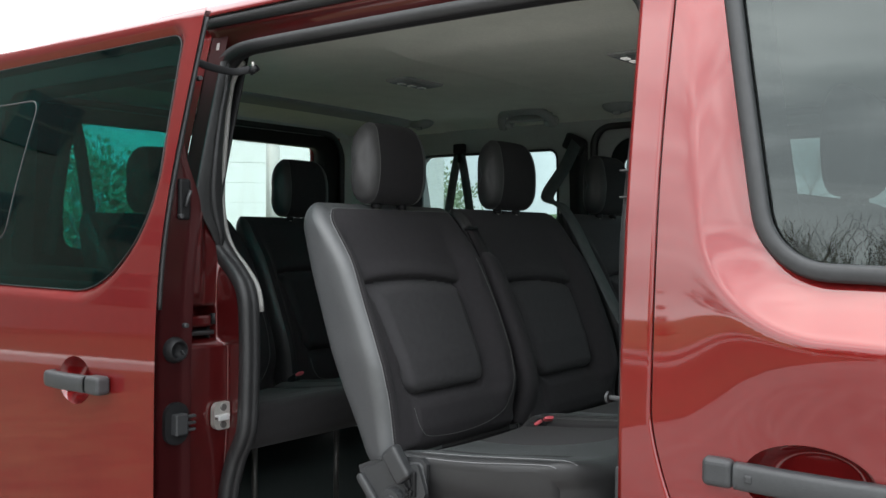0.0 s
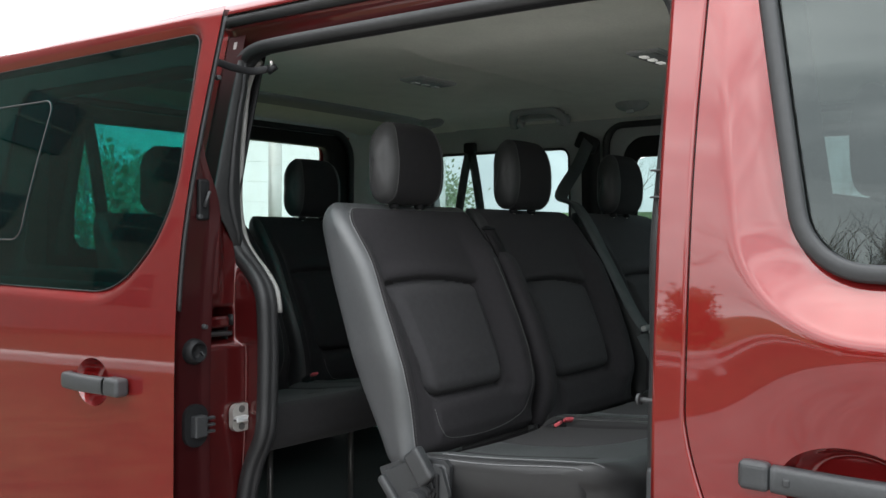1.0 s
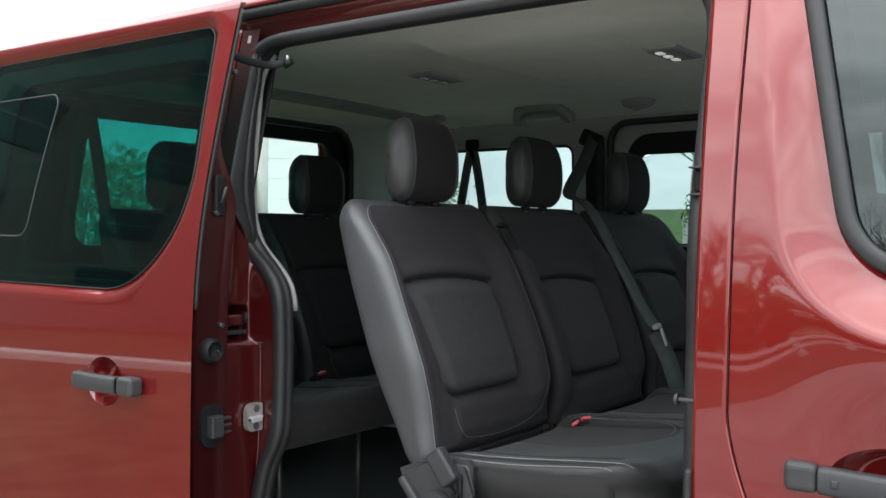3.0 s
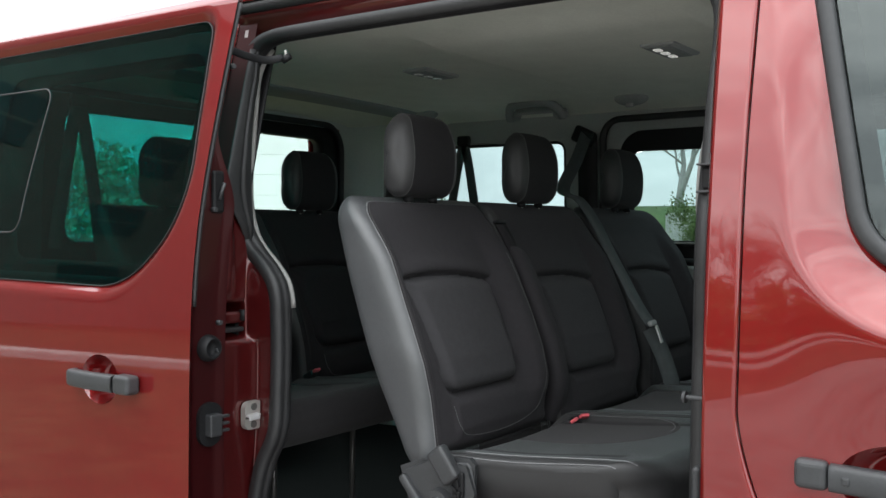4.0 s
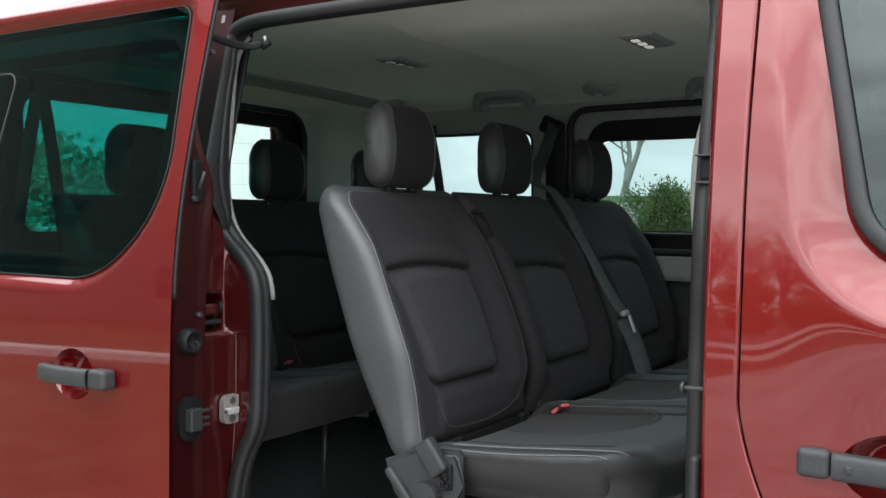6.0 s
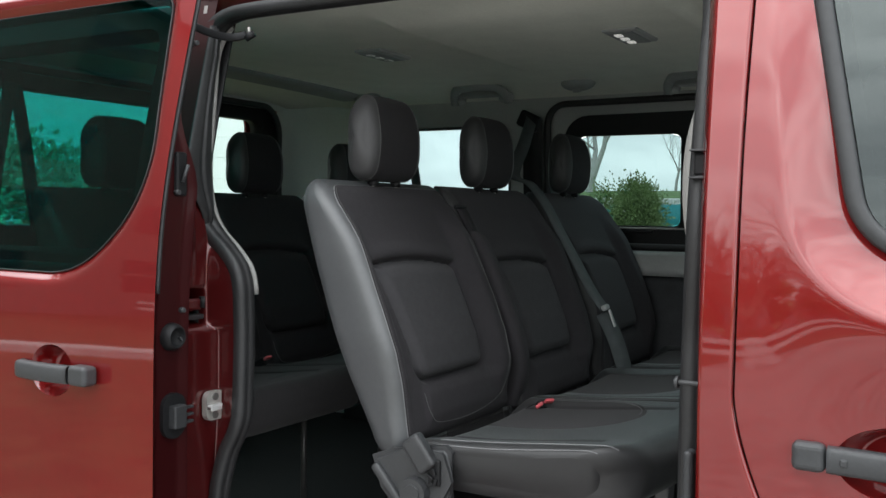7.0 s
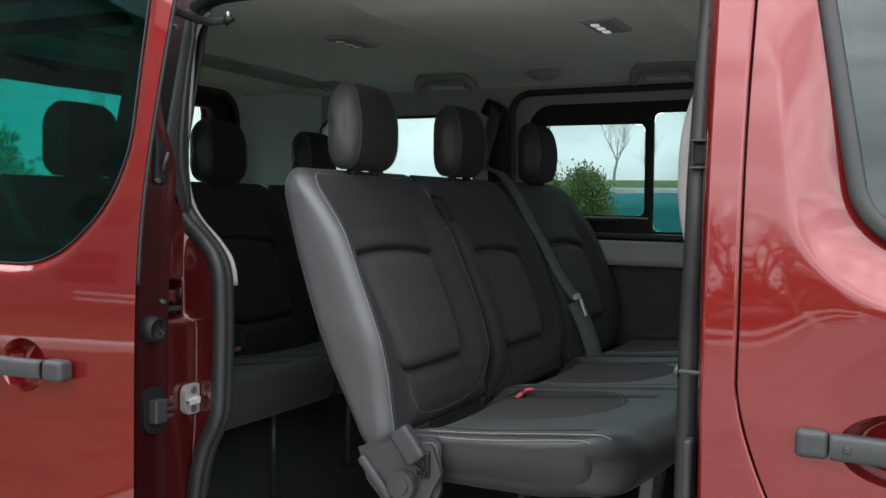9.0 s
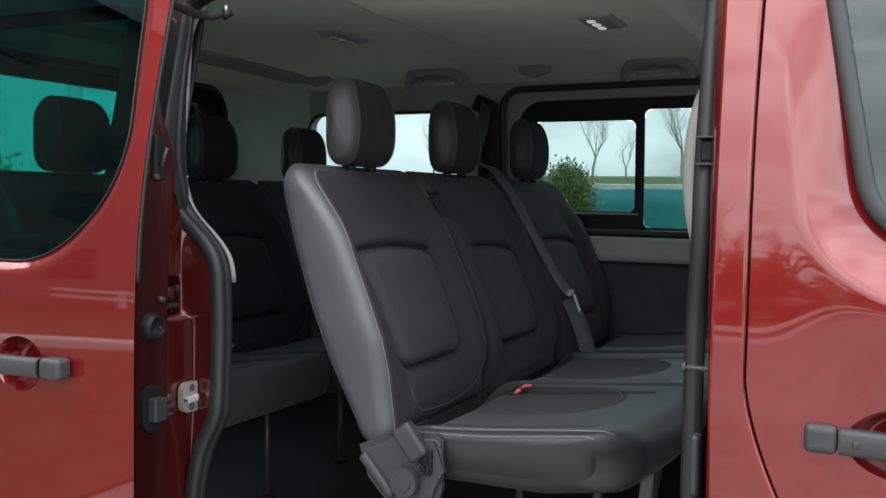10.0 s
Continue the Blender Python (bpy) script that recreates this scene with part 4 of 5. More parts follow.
def panel_inside(y, z):
    """Distance inside the stitched back panel: arched top, sides closing downwards, round lower corners."""
    fall = (1.28 - z) / 0.2
    a = np.minimum(y + 0.184 - 0.032 * fall, 0.126 + 0.006 * fall - y)
    b = 1.291 - 0.5 * (y + 0.06) ** 2 - z
    c = z - 1.049
    r = 0.036
    low = np.where((a < r) & (c < r), r - np.sqrt(np.clip(r - a, 0, None) ** 2 + np.clip(r - c, 0, None) ** 2), np.minimum(a, c))
    return np.minimum(low, b)


def back_relief(y, z):
    """Bolsters, panel with its creases and the padded lobe under it."""
    d = panel_inside(y, z)
    rise = step01(0.965, 1.06, z) * (1 - step01(1.32, 1.43, z))
    g = 0.027 * rise * (step01(0.185, 0.238, -y) + step01(0.132, 0.20, y))
    above = z - (1.291 - 0.5 * (y + 0.06) ** 2)
    edge = np.maximum(np.exp(-(above / 0.024) ** 2), 1 - step01(1.070, 1.115, z))
    g = g - (0.0045 + 0.0125 * edge) * np.exp(-(d / (0.010 - 0.0035 * edge)) ** 2) + 0.009 * step01(0.0, 0.030, d)
    g = g + 0.006 * np.exp(-((above - 0.022) / 0.016) ** 2) * (1 - step01(0.13, 0.19, np.abs(y + 0.03)))
    lobe = step01(-0.150, -0.125, y) * (1 - step01(0.17, 0.215, y)) * step01(0.950, 0.985, z) * (1 - step01(1.02, 1.05, z))
    g = g + 0.008 * lobe
    g = g - 0.008 * np.clip(1 - (y / 0.25) ** 2, 0, 1) * step01(1.30, 1.40, z)
    # below the stitching the cover tucks under
    return g - 0.048 * (1 - step01(0.900, 0.958, z)) * step01(-0.215, -0.150, y)


def backrest(parent, yc, dx, wl=0.262, wr=0.262, kl=0.058, kr=0.058, cloth=CLOTH, side=VINYL_SHADE, dz=0.0, edge_thread=THREAD_DK, wrap=False, panel=CLOTH2, lobe=True):
    nf, nc, nb, ns = 140, 7, 14, 10
    lap = 4
    zs = np.r_[np.linspace(0.905, 1.395, 120), 1.395 + 0.065 * np.sin(np.linspace(0, math.pi / 2, 20))[1:]]
    rings, tag = [], None
    for z in zs:
        xf, xr = np.interp(z, BACK_Z, BACK_F), np.interp(z, BACK_Z, BACK_R)
        k = 1 - math.sqrt(max(0.0, 1 - (max(0.0, z - 1.395) / 0.0655) ** 2))
        b = 1 - math.sqrt(max(0.0, 1 - (max(0.0, 0.945 - z) / 0.045) ** 2))
        wa, wb = wl - kl * k - 0.02 * b - 0.016 * float(1 - step01(0.99, 1.16, z)), wr - kr * k - 0.02 * b
        if wrap:
            wa += 0.005 * float(step01(1.18, 1.34, z))
        hd, xm = (xf - xr) / 2 - 0.040 * k - 0.02 * b, (xf + xr) / 2 - 0.012 * k
        r = min(0.032, hd * 0.8)
        pts, tags = [], []
        for y in np.linspace(-wa + r, wb - r, nf):
            pts.append((xm + hd, y)); tags.append(0)
        for a in np.linspace(0, math.pi / 2, nc)[1:]:
            pts.append((xm + hd - r + r * math.cos(a), wb - r + r * math.sin(a))); tags.append(1)
        for x in np.linspace(xm + hd - r, xm - hd + r, ns)[1:-1]:
            pts.append((x, wb)); tags.append(1)
        for a in np.linspace(math.pi / 2, math.pi, nc):
            pts.append((xm - hd + r + r * math.cos(a), wb - r + r * math.sin(a))); tags.append(1)
        for y in np.linspace(wb - r, -wa + r, nb)[1:]:
            pts.append((xm - hd, y)); tags.append(1)
        for a in np.linspace(math.pi, 1.5 * math.pi, nc)[1:]:
            pts.append((xm - hd + r + r * math.cos(a), -wa + r + r * math.sin(a))); tags.append(1)
        for x in np.linspace(xm - hd + r, xm + hd - r, ns)[1:-1]:
            pts.append((x, -wa)); tags.append(1)
        for a in np.linspace(1.5 * math.pi, 2 * math.pi, nc)[:-1]:
            pts.append((xm + hd - r + r * math.cos(a), -wa + r + r * math.sin(a))); tags.append(1)
        p = np.array(pts)
        fade = 1 - step01(1.41, 1.45, z)
        front = np.array(tags) == 0
        p[front, 0] += back_relief(p[front, 1], np.full(front.sum(), z - dz)) * fade
        arc = ~front & (p[:, 0] > xm + hd - r - 1e-6)
        p[arc, 0] += back_relief(np.where(p[arc, 1] > 0, wb - r, r - wa), np.full(arc.sum(), z - dz)) * fade
        # the side walls follow the bolster and splay towards the back
        wall = ~front & ~arc & (p[:, 0] > xm - hd + r - 1e-6)
        bulge = back_relief(np.where(p[wall, 1] > 0, wb - r, r - wa), np.full(wall.sum(), z - dz)) * fade
        q = np.clip((p[wall, 0] - (xm - hd + r)) / max(1e-6, 2 * hd - 2 * r), 0, 1)
        p[wall, 0] += bulge * q
        side_wall = p[:, 1] < -wa + r
        p[side_wall, 1] += 0.018 * np.clip((xm + hd - r - p[side_wall, 0]) / (2 * hd), 0, 1) ** 1.2
        if wrap:
            # further down the seam runs nearer to the edge
            out = 0.85 * float(1 - step01(1.20, 1.38, z))
            p[-1] = p[-1] * (1 - out) + p[-2] * out
        rings.append(np.stack([p[:, 0] + dx, p[:, 1] + yc, np.full(len(p), z)], 1))
        tag = tags
    k = len(tag)
    V = np.vstack(rings)
    F = grid_faces(k, len(zs), True)
    F += [tuple(range((len(zs) - 1) * k, len(zs) * k)), tuple(range(k - 1, -1, -1))]
    # the vinyl of the near side also wraps over the top edge, with a round corner
    hem, curve = 1.4475, 0.046
    edge = k - 1 if wrap else k - 2
    y_in = -wl - 0.005 + 0.0237 + curve

    def over(y, z):
        """Distance outside the cover's rounded upper corner."""
        a, b = y_in - y, z - hem + curve
        return np.where((a > 0) & (b > 0), np.hypot(a, b), b) - curve

    if wrap:
        at = np.arange(len(V)) % k
        d = over(V[:, 1] - yc, V[:, 2])
        snap = (np.abs(d) < 0.0027) & ((at < nf) | (at > k - 4)) & (V[:, 2] > hem - curve + 0.004)
        a, b = np.clip(y_in - (V[snap, 1] - yc), 0, None), V[snap, 2] - hem + curve
        h = np.hypot(a, b)
        V[snap, 1] += d[snap] * a / h
        V[snap, 2] -= d[snap] * b / h
    mid = np.array([V[list(f)].mean(0) for f in F[:-2]])
    col = np.array([i % k for i in range(len(F) - 2)])
    cloth_col = (col < nf - 1 + lap) | (col >= edge)
    if wrap:
        cloth_col = cloth_col & (over(mid[:, 1] - yc, mid[:, 2]) < 0)
    ins = cloth_col & (panel_inside(mid[:, 1] - yc, mid[:, 2] - dz) > 0.001) & (col < nf - 1)

    def piece(name, mask, mat, extra=(), label=""):
        fs = [F[i] for i in np.where(mask)[0]] + list(extra)
        used = sorted({a for f in fs for a in f})
        back = {a: i for i, a in enumerate(used)}
        return link_mesh(name, V[used], [[back[a] for a in f] for f in fs], mat, parent, label)

    shell = piece("back_shell", ~cloth_col, side, F[-1:], "grey vinyl sides and back of the backrest")
    piece("back_cover", cloth_col & ~ins, cloth, F[-2:-1], "black twill backrest cover")
    piece("back_panel", ins, panel, (), "charcoal insert of the backrest")
    # stitched seams along both edges of the cover, carried over the top edge
    for c in (nf - 1 + lap, edge):
        left = c == edge
        seam = np.array([rings[j][c] for j in range(4, len(zs) - 2)])
        if left and wrap:
            seam = seam[seam[:, 2] < hem - curve]
            turn = [(y_in - curve * math.cos(a), hem - curve + curve * math.sin(a)) for a in np.linspace(0.1, math.pi / 2, 24)] + [(y, hem) for y in np.linspace(y_in + 0.006, 0.17, 60)]
            more = []
            for y, z in turn:
                j = min(len(zs) - 2, max(0, int(np.searchsorted(zs, z)) - 1))
                q = (z - zs[j]) / (zs[j + 1] - zs[j])
                face = [np.vstack([rings[i][-5:], rings[i][:nf]]) for i in (j, j + 1)]
                xa, xb = (np.interp(y + yc, g[:, 1], g[:, 0]) for g in face)
                more.append((xa + (xb - xa) * q, y + yc, z))
            seam = np.vstack([seam, more])
        out = np.array([0.0006, -0.0008 if left else 0.0008, 0])
        dashes("seam_stitching", seam + out, edge_thread if left else THREAD_DK, parent, 0.0050, 0.0012, r=0.0011 if left else 0.0005)
        if left:
            dashes("seam_stitching", seam + out + np.array([0.001, 0.0065, 0]), THREAD_DK, parent, 0.0055, 0.0020, r=0.0008)
    # curved stitching down the inner bolster and round the lower lobe, or a single seam beside the panel
    if lobe:
        path = smooth_path([(0.204, 1.335), (0.212, 1.25), (0.215, 1.15), (0.209, 1.06), (0.190, 1.0), (0.150, 0.972), (0.080, 0.958), (-0.010, 0.955), (-0.105, 0.964), (-0.133, 0.985), (-0.142, 1.03)], 160)
    else:
        path = smooth_path([(-0.222, 1.295), (-0.206, 1.235), (-0.195, 1.15), (-0.191, 1.066), (-0.212, 1.062), (-0.236, 1.064)], 90)
    xf = np.interp(path[:, 1] + dz, BACK_Z, BACK_F) + back_relief(path[:, 0], path[:, 1]) + 0.0012
    dashes("cover_stitching", np.stack([xf + dx, path[:, 0] + yc, path[:, 1] + dz], 1), THREAD, parent, 0.005, 0.0016, 0.0006)
    return shell


HEAD = [(-0.850, 1.478), (-0.856, 1.600), (-0.838, 1.648), (-0.800, 1.634), (-0.780, 1.565), (-0.786, 1.490), (-0.814, 1.461)]


def headrest(parent, yc, dx, w=0.106, ends=VINYL_SHADE):
    """A padded headrest: rounded side outline, cloth wrapped across, vinyl end caps, two posts."""
    o = smooth_path([(x, 0, z) for x, z in HEAD], 64, closed=True)[:, [0, 2]]
    c = o.mean(0)
    k = len(o)
    r = 0.022
    a = np.linspace(0, math.pi / 2, 8)
    ys = np.linspace(-w + r, w - r, 24)
    sh = np.zeros(24)
    o = c + (o - c) * 0.965

    def ring(y, s, grow=1.0):
        d = o - c
        n = d / np.linalg.norm(d, axis=1)[:, None]
        p = c + d * grow - n * s
        return np.stack([p[:, 0] + dx, y * slim(p[:, 0], p[:, 1]) + yc, p[:, 1]], 1)

    def slim(x, z):
        return 1 - 0.24 * np.clip((z - 1.555) / 0.09, 0, 1) ** 2.4 - 0.09 * np.clip((1.525 - z) / 0.06, 0, 1) ** 2 - 0.09 * np.clip((x + 0.825) / 0.045, 0, 1) ** 2

    mid = np.vstack([ring(y, s, 1.0 + 0.035 * (1 - (y / w) ** 2)) for y, s in zip(ys, sh)])
    h = link_mesh("headrest", mid, grid_faces(k, len(ys), True), CLOTH_DARK, parent, "black cloth headrest with grey vinyl ends")
    for sgn in (-1, 1):
        cap = [ring(sgn * (w - r + r * math.sin(q)), r * (1 - math.cos(q)), 1.0 + 0.035 * (1 - ((w - r) / w) ** 2) * math.cos(q)) for q in a]
        last = cap[-1]
        for g in (0.85, 0.65, 0.4, 0.15):
            e = ring(sgn * (w + 0.006 * (1 - g**2)), r * g)
            e[:, 0] = c[0] + dx + (last[:, 0] - c[0] - dx) * g
            e[:, 2] = c[1] + (last[:, 2] - c[1]) * g
            e[:, 1] = yc + sgn * (w + 0.008 * (1 - g**2)) * slim(e[:, 0] - dx, e[:, 2])
            cap.append(e)
        f = grid_faces(k, len(cap), True) + [tuple(range((len(cap) - 1) * k, len(cap) * k))]
        link_mesh("headrest_end", np.vstack(cap), f, ends, h, "grey vinyl end of the headrest")
        st = ring(sgn * (w - r + 0.001), -0.0007, 1.0 + 0.035 * (1 - ((w - r) / w) ** 2))
        dashes("headrest_stitching", np.vstack([st, st[:1]]), THREAD, h, 0.004, 0.0016, 0.0006)
        cyl("headrest_post", (-0.822 + dx, yc + sgn * 0.045, 1.43), (-0.822 + dx, yc + sgn * 0.045, 1.475), 0.0055, STEEL, h, seg=12)
        cyl("post_collar", (-0.822 + dx, yc + sgn * 0.045, 1.450), (-0.822 + dx, yc + sgn * 0.045, 1.463), 0.012, BLACKPL, h, seg=14)
    return h


def cushion(parent, yc, dx, w=0.264, length=1.0, thread=THREAD_DK, corner=0.0, mid_y=0.03, half=0.150, vinyl=CUSHV):
    """Seat cushion with rounded front, dark insert and double-stitched side seams."""
    sec = rounded([(-0.64, 0.955), (-0.094, 0.999), (-0.106, 0.893), (-0.27, 0.870), (-0.62, 0.868)], [0.03, 0.044, 0.045, 0.10, 0.03], 12)
    sec = dense(sec, 0.0055)
    x_rear = -0.64
    rad = 0.026
    ys = np.r_[-w + rad * (1 - np.cos(np.linspace(0, math.pi / 2, 8))), np.linspace(-w + rad, w - rad, 112)[1:-1], w - rad * (1 - np.cos(np.linspace(math.pi / 2, 0, 8)))]
    shr = np.r_[rad * (1 - np.sin(np.linspace(0, math.pi / 2, 8))), np.zeros(110), rad * (1 - np.sin(np.linspace(math.pi / 2, 0, 8)))]
    c = sec.mean(0)
    V, cols = [], len(sec)
    for y, s in zip(ys, shr):
        p = sec.copy()
        d = (p - c) / np.array([0.27, 0.055])
        p = p - d / np.linalg.norm(d, axis=1)[:, None] * s * np.array([0.25, 1.0])
        top = p[:, 1] > 0.935
        x = p[:, 0]
        zoff = 0.003 * step01(0.14, 0.23, abs(y)) - 0.014 * (1 - (y / w) ** 2) * np.exp(-((x + 0.45) / 0.18) ** 2)
        zoff = zoff - 0.004 * np.exp(-((abs(y) - 0.175) / 0.008) ** 2) * (x > -0.60) * (x < -0.20)
        # the rear of the cushion rolls down under the backrest
        back = 0.030 * step01(w - 0.09, w - 0.02, abs(y))
        zoff = zoff - 0.050 * (1 - step01(-0.605 - back, -0.530 - back, x))
        p[top, 1] += zoff[top]
        xx = x_rear + (p[:, 0] - x_rear) * length - corner * step01(-0.50, -0.10, p[:, 0]) * max(0.0, (0.12 - y) / (0.12 + w)) ** 1.6
        # round front corner on the near side
        near = np.clip((0.08 - (y + w)) / 0.08, 0, 1)
        xx = xx - 1.3 * corner * (1 - math.sqrt(1 - 0.999 * near**2)) * step01(-0.42, -0.10, p[:, 0])
        e = np.clip((p[:, 0] + 0.150) / 0.050, 0, 1)
        yy = y * (1 - 0.028 * (1 - np.sqrt(1 - 0.98 * e**2)) / w)
        if y < -w + 0.05:
            yy = yy + 0.032 * np.clip((0.965 - p[:, 1]) / 0.10, 0, 1) * (1 - (y + w) / 0.05)
        V.append(np.stack([xx + dx, yy + yc, p[:, 1]], 1))
    n = len(ys)
    # closed, softly swelling ends, laddered between the upper and the lower edge
    ends = []
    for ring, out in ((V[0], -1), (V[-1], 1)):
        i0, i1 = int(np.argmin(ring[:, 0])), int(np.argmax(ring[:, 0]))
        hi = ring[[(i0 + j) % cols for j in range((i1 - i0) % cols + 1)]]
        lo = ring[[(i0 - j) % cols for j in range((i0 - i1) % cols + 1)]]
        m, rungs = 64, 10
        ca, cb = ((np.maximum.accumulate(g[:, 0]) - ring[i0, 0]) / (ring[i1, 0] - ring[i0, 0]) + np.arange(len(g)) * 1e-7 for g in (hi, lo))
        u = 0.5 - 0.5 * np.cos(np.linspace(0, math.pi, m))
        za, zb, ya, yb, xa, xb = (np.interp(u, k, g[:, c]) for c in (2, 1, 0) for k, g in ((ca, hi), (cb, lo)))
        q = np.linspace(0, 1, rungs)[:, None]
        swell = out * 0.005 * np.sin(math.pi * q) * np.sin(math.pi * u) ** 0.5
        ends.append((np.stack([xa + (xb - xa) * q, ya + (yb - ya) * q + swell, za + (zb - za) * q], 2).reshape(-1, 3), out, m, rungs))
    V = np.vstack(V)
    F = grid_faces(cols, len(ys), True)

    def round_front(p):
        """Insert outline: 1 on its edge, straight sides and a round front end."""
        lx, ly = (p[:, 0] - dx - x_rear) / length + x_rear, np.abs(p[:, 1] - yc - mid_y) / half
        return np.hypot(np.clip((lx + 0.36) / 0.115, 0, None), ly)

    # cells along the outline are drawn onto it, so that the seam runs smooth
    rv = round_front(V)
    snap = (np.abs(rv - 1) < 0.024) & (V[:, 2] > 0.945)
    x0 = x_rear + (-0.36 - x_rear) * length + dx
    V[snap, 1] = yc + mid_y + (V[snap, 1] - yc - mid_y) / rv[snap]
    ahead = snap & (V[:, 0] > x0)
    V[ahead, 0] = x0 + (V[ahead, 0] - x0) / rv[ahead]
    mid = np.array([V[list(f)].mean(0) for f in F])
    ins = (round_front(mid) < 1) & (mid[:, 2] > 0.89) & (mid[:, 2] > 0.94 - 0.05 * (mid[:, 0] - dx < -0.52))

    def piece(name, mask, mat, extra, label):
        fs = [F[i] for i in np.where(mask)[0]] + extra
        used = sorted({a for f in fs for a in f})
        back = {a: i for i, a in enumerate(used)}
        return link_mesh(name, V[used], [[back[a] for a in f] for f in fs], mat, parent, label)

    caps = []
    for pts, out, m, rungs in ends:
        at = len(V)
        V = np.vstack([V, pts])
        caps += [tuple(at + i for i in (q if out > 0 else q[::-1])) for q in grid_faces(m, rungs)]
    body = piece("cushion", ~ins, vinyl, caps, "seat cushion in cloth darkened for shade" if vinyl is CLOTH3 else "grey vinyl seat cushion")
    piece("cushion_insert", ins, CLOTH3, [], "black twill insert of the cushion")
    R = V[: n * cols].reshape(n, cols, 3)
    for rows_i in ((3, 7), (n - 7,)):
        for q in rows_i:
            ring = R[q]
            top = (sec[:, 0] > -0.53) & (sec[:, 0] < -0.097) & (sec[:, 1] > 0.962 + 0.06 * (sec[:, 0] + 0.53))
            line = ring[top][np.argsort(ring[top][:, 0])]
            out = -1 if q < n / 2 else 1
            dashes("cushion_stitching", line + np.array([0, out * 0.0006, 0.0009]), thread if q < n / 2 else THREAD_DK, parent, 0.007, 0.0012, 0.0010)
    a = np.linspace(-math.pi / 2, math.pi / 2, 50)
    ux, uy = np.r_[-0.36 + 0.105 * np.cos(a[25:]), np.linspace(-0.36, -0.50, 20)], np.r_[mid_y + (half - 0.010) * np.sin(a[25:]), np.full(20, half - 0.010 + mid_y)]
    uz = 0.955 + (ux + 0.64) * (0.044 / 0.546) + 0.003 * step01(0.14, 0.23, np.abs(uy)) - 0.014 * (1 - (uy / w) ** 2) * np.exp(-((ux + 0.45) / 0.18) ** 2) + 0.0016
    dashes("insert_stitching", np.stack([x_rear + (ux - x_rear) * length + dx, uy + yc, uz], 1), thread, parent, 0.005, 0.0016, 0.0006)
    return body


def ribbon(name, pts, width_dir, w, mat, parent, n=60, t=0.0012, label=""):
    p = smooth_path(pts, n)
    wd = np.array(width_dir, float)
    if wd.ndim == 1:
        wd = np.broadcast_to(wd, p.shape)
    sec = [(-w / 2, -t), (w / 2, -t), (w / 2, t), (-w / 2, t)]
    tan = np.gradient(p, axis=0)
    tan /= np.linalg.norm(tan, axis=1)[:, None]
    up = np.cross(wd, tan)
    v, f = sweep(p, sec, up)
    return link_mesh(name, v, f, mat, parent, label)


def buckle(parent, x, y, z, rz=0):
    b = box("buckle", (x + 0.006, y, z - 0.002), (0.022, 0.020, 0.040), BLACKPL, parent, 0.005, (0, 60, rz))
    box("buckle_button", (x + 0.030, y, z + 0.015), (0.008, 0.022, 0.016), REDPL, b, 0.003, (0, 55, rz))
    return b


def leg(parent, a, b, w=0.03, mat=PLASTIC):
    a, b = Vector(a), Vector(b)
    bm = bmesh.new()
    made = add_box(bm, (0, 0, 0), (w, w * 0.6, (b - a).length), 0.004)
    bmesh.ops.transform(bm, matrix=Matrix.Translation((a + b) / 2) @ (b - a).to_track_quat("Z", "Y").to_matrix().to_4x4(), verts=bm.verts)
    return part("leg", bm, mat, parent)


# outer folding seat of the middle row
YC = (0.410, 0.918, 1.475)
folding_seat = thing("folding_seat", "black and grey single folding seat beside the open door", "seat", "middle row seats")
backrest(folding_seat, YC[0], 0.0, 0.246, 0.242, 0.055, 0.015, side=VINYL, edge_thread=THREAD_HI, wrap=True)
headrest(folding_seat, YC[0], 0.0, ends=VINYL2)
cushion(folding_seat, YC[0], 0.0, thread=THREAD_HI, corner=0.045, mid_y=0.100, half=0.132)
bm = bmesh.new()
OUT = [(-0.660, 0.925), (-0.615, 0.944), (-0.560, 0.948), (-0.535, 0.960), (-0.496, 0.963), (-0.484, 0.952), (-0.488, 0.900), (-0.484, 0.866), (-0.500, 0.815), (-0.545, 0.795), (-0.590, 0.815), (-0.640, 0.865)]
lo = [bm.verts.new((x, 0.150, z)) for x, z in OUT]
hi = [bm.verts.new((x, 0.128, z)) for x, z in OUT]
bm.faces.new(lo)
bm.faces.new(hi[::-1])
n = len(OUT)
for i in range(n):
    bm.faces.new((lo[i], hi[i], hi[(i + 1) % n], lo[(i + 1) % n]))
bmesh.ops.bevel(bm, geom=[e for e in bm.edges if abs(e.verts[0].co.y - 0.128) < 1e-6 and abs(e.verts[1].co.y - 0.128) < 1e-6], offset=0.011, segments=5, affect="EDGES")
cover = part("recliner_cover", bm, SEATPL, folding_seat, "dark grey plastic recliner cover")
box("recliner_rib", (-0.612, 0.126, 0.876), (0.020, 0.020, 0.100), SEATPL, cover, 0.008, (0, -42, 0), seg=3)
bm = bmesh.new()
add_cyl(bm, (-0.552, 0.132, 0.873), (-0.552, 0.110, 0.873), 0.030, 0.027, 28)
add_cyl(bm, (-0.552, 0.112, 0.873), (-0.552, 0.107, 0.873), 0.018, 0.016, 28)
part("pivot_cap", bm, SEATPL, cover, "round plastic pivot cap")
box("tilt_lever", (-0.541, 0.122, 0.948), (0.042, 0.026, 0.070), SEATPL, folding_seat, 0.008, (0, -38, 0), label="dark grey tilt lever", seg=3)
box("lever_slot", (-0.512, 0.126, 0.915), (0.026, 0.008, 0.050), BLACKPL, cover, 0.004)
bm = bmesh.new()
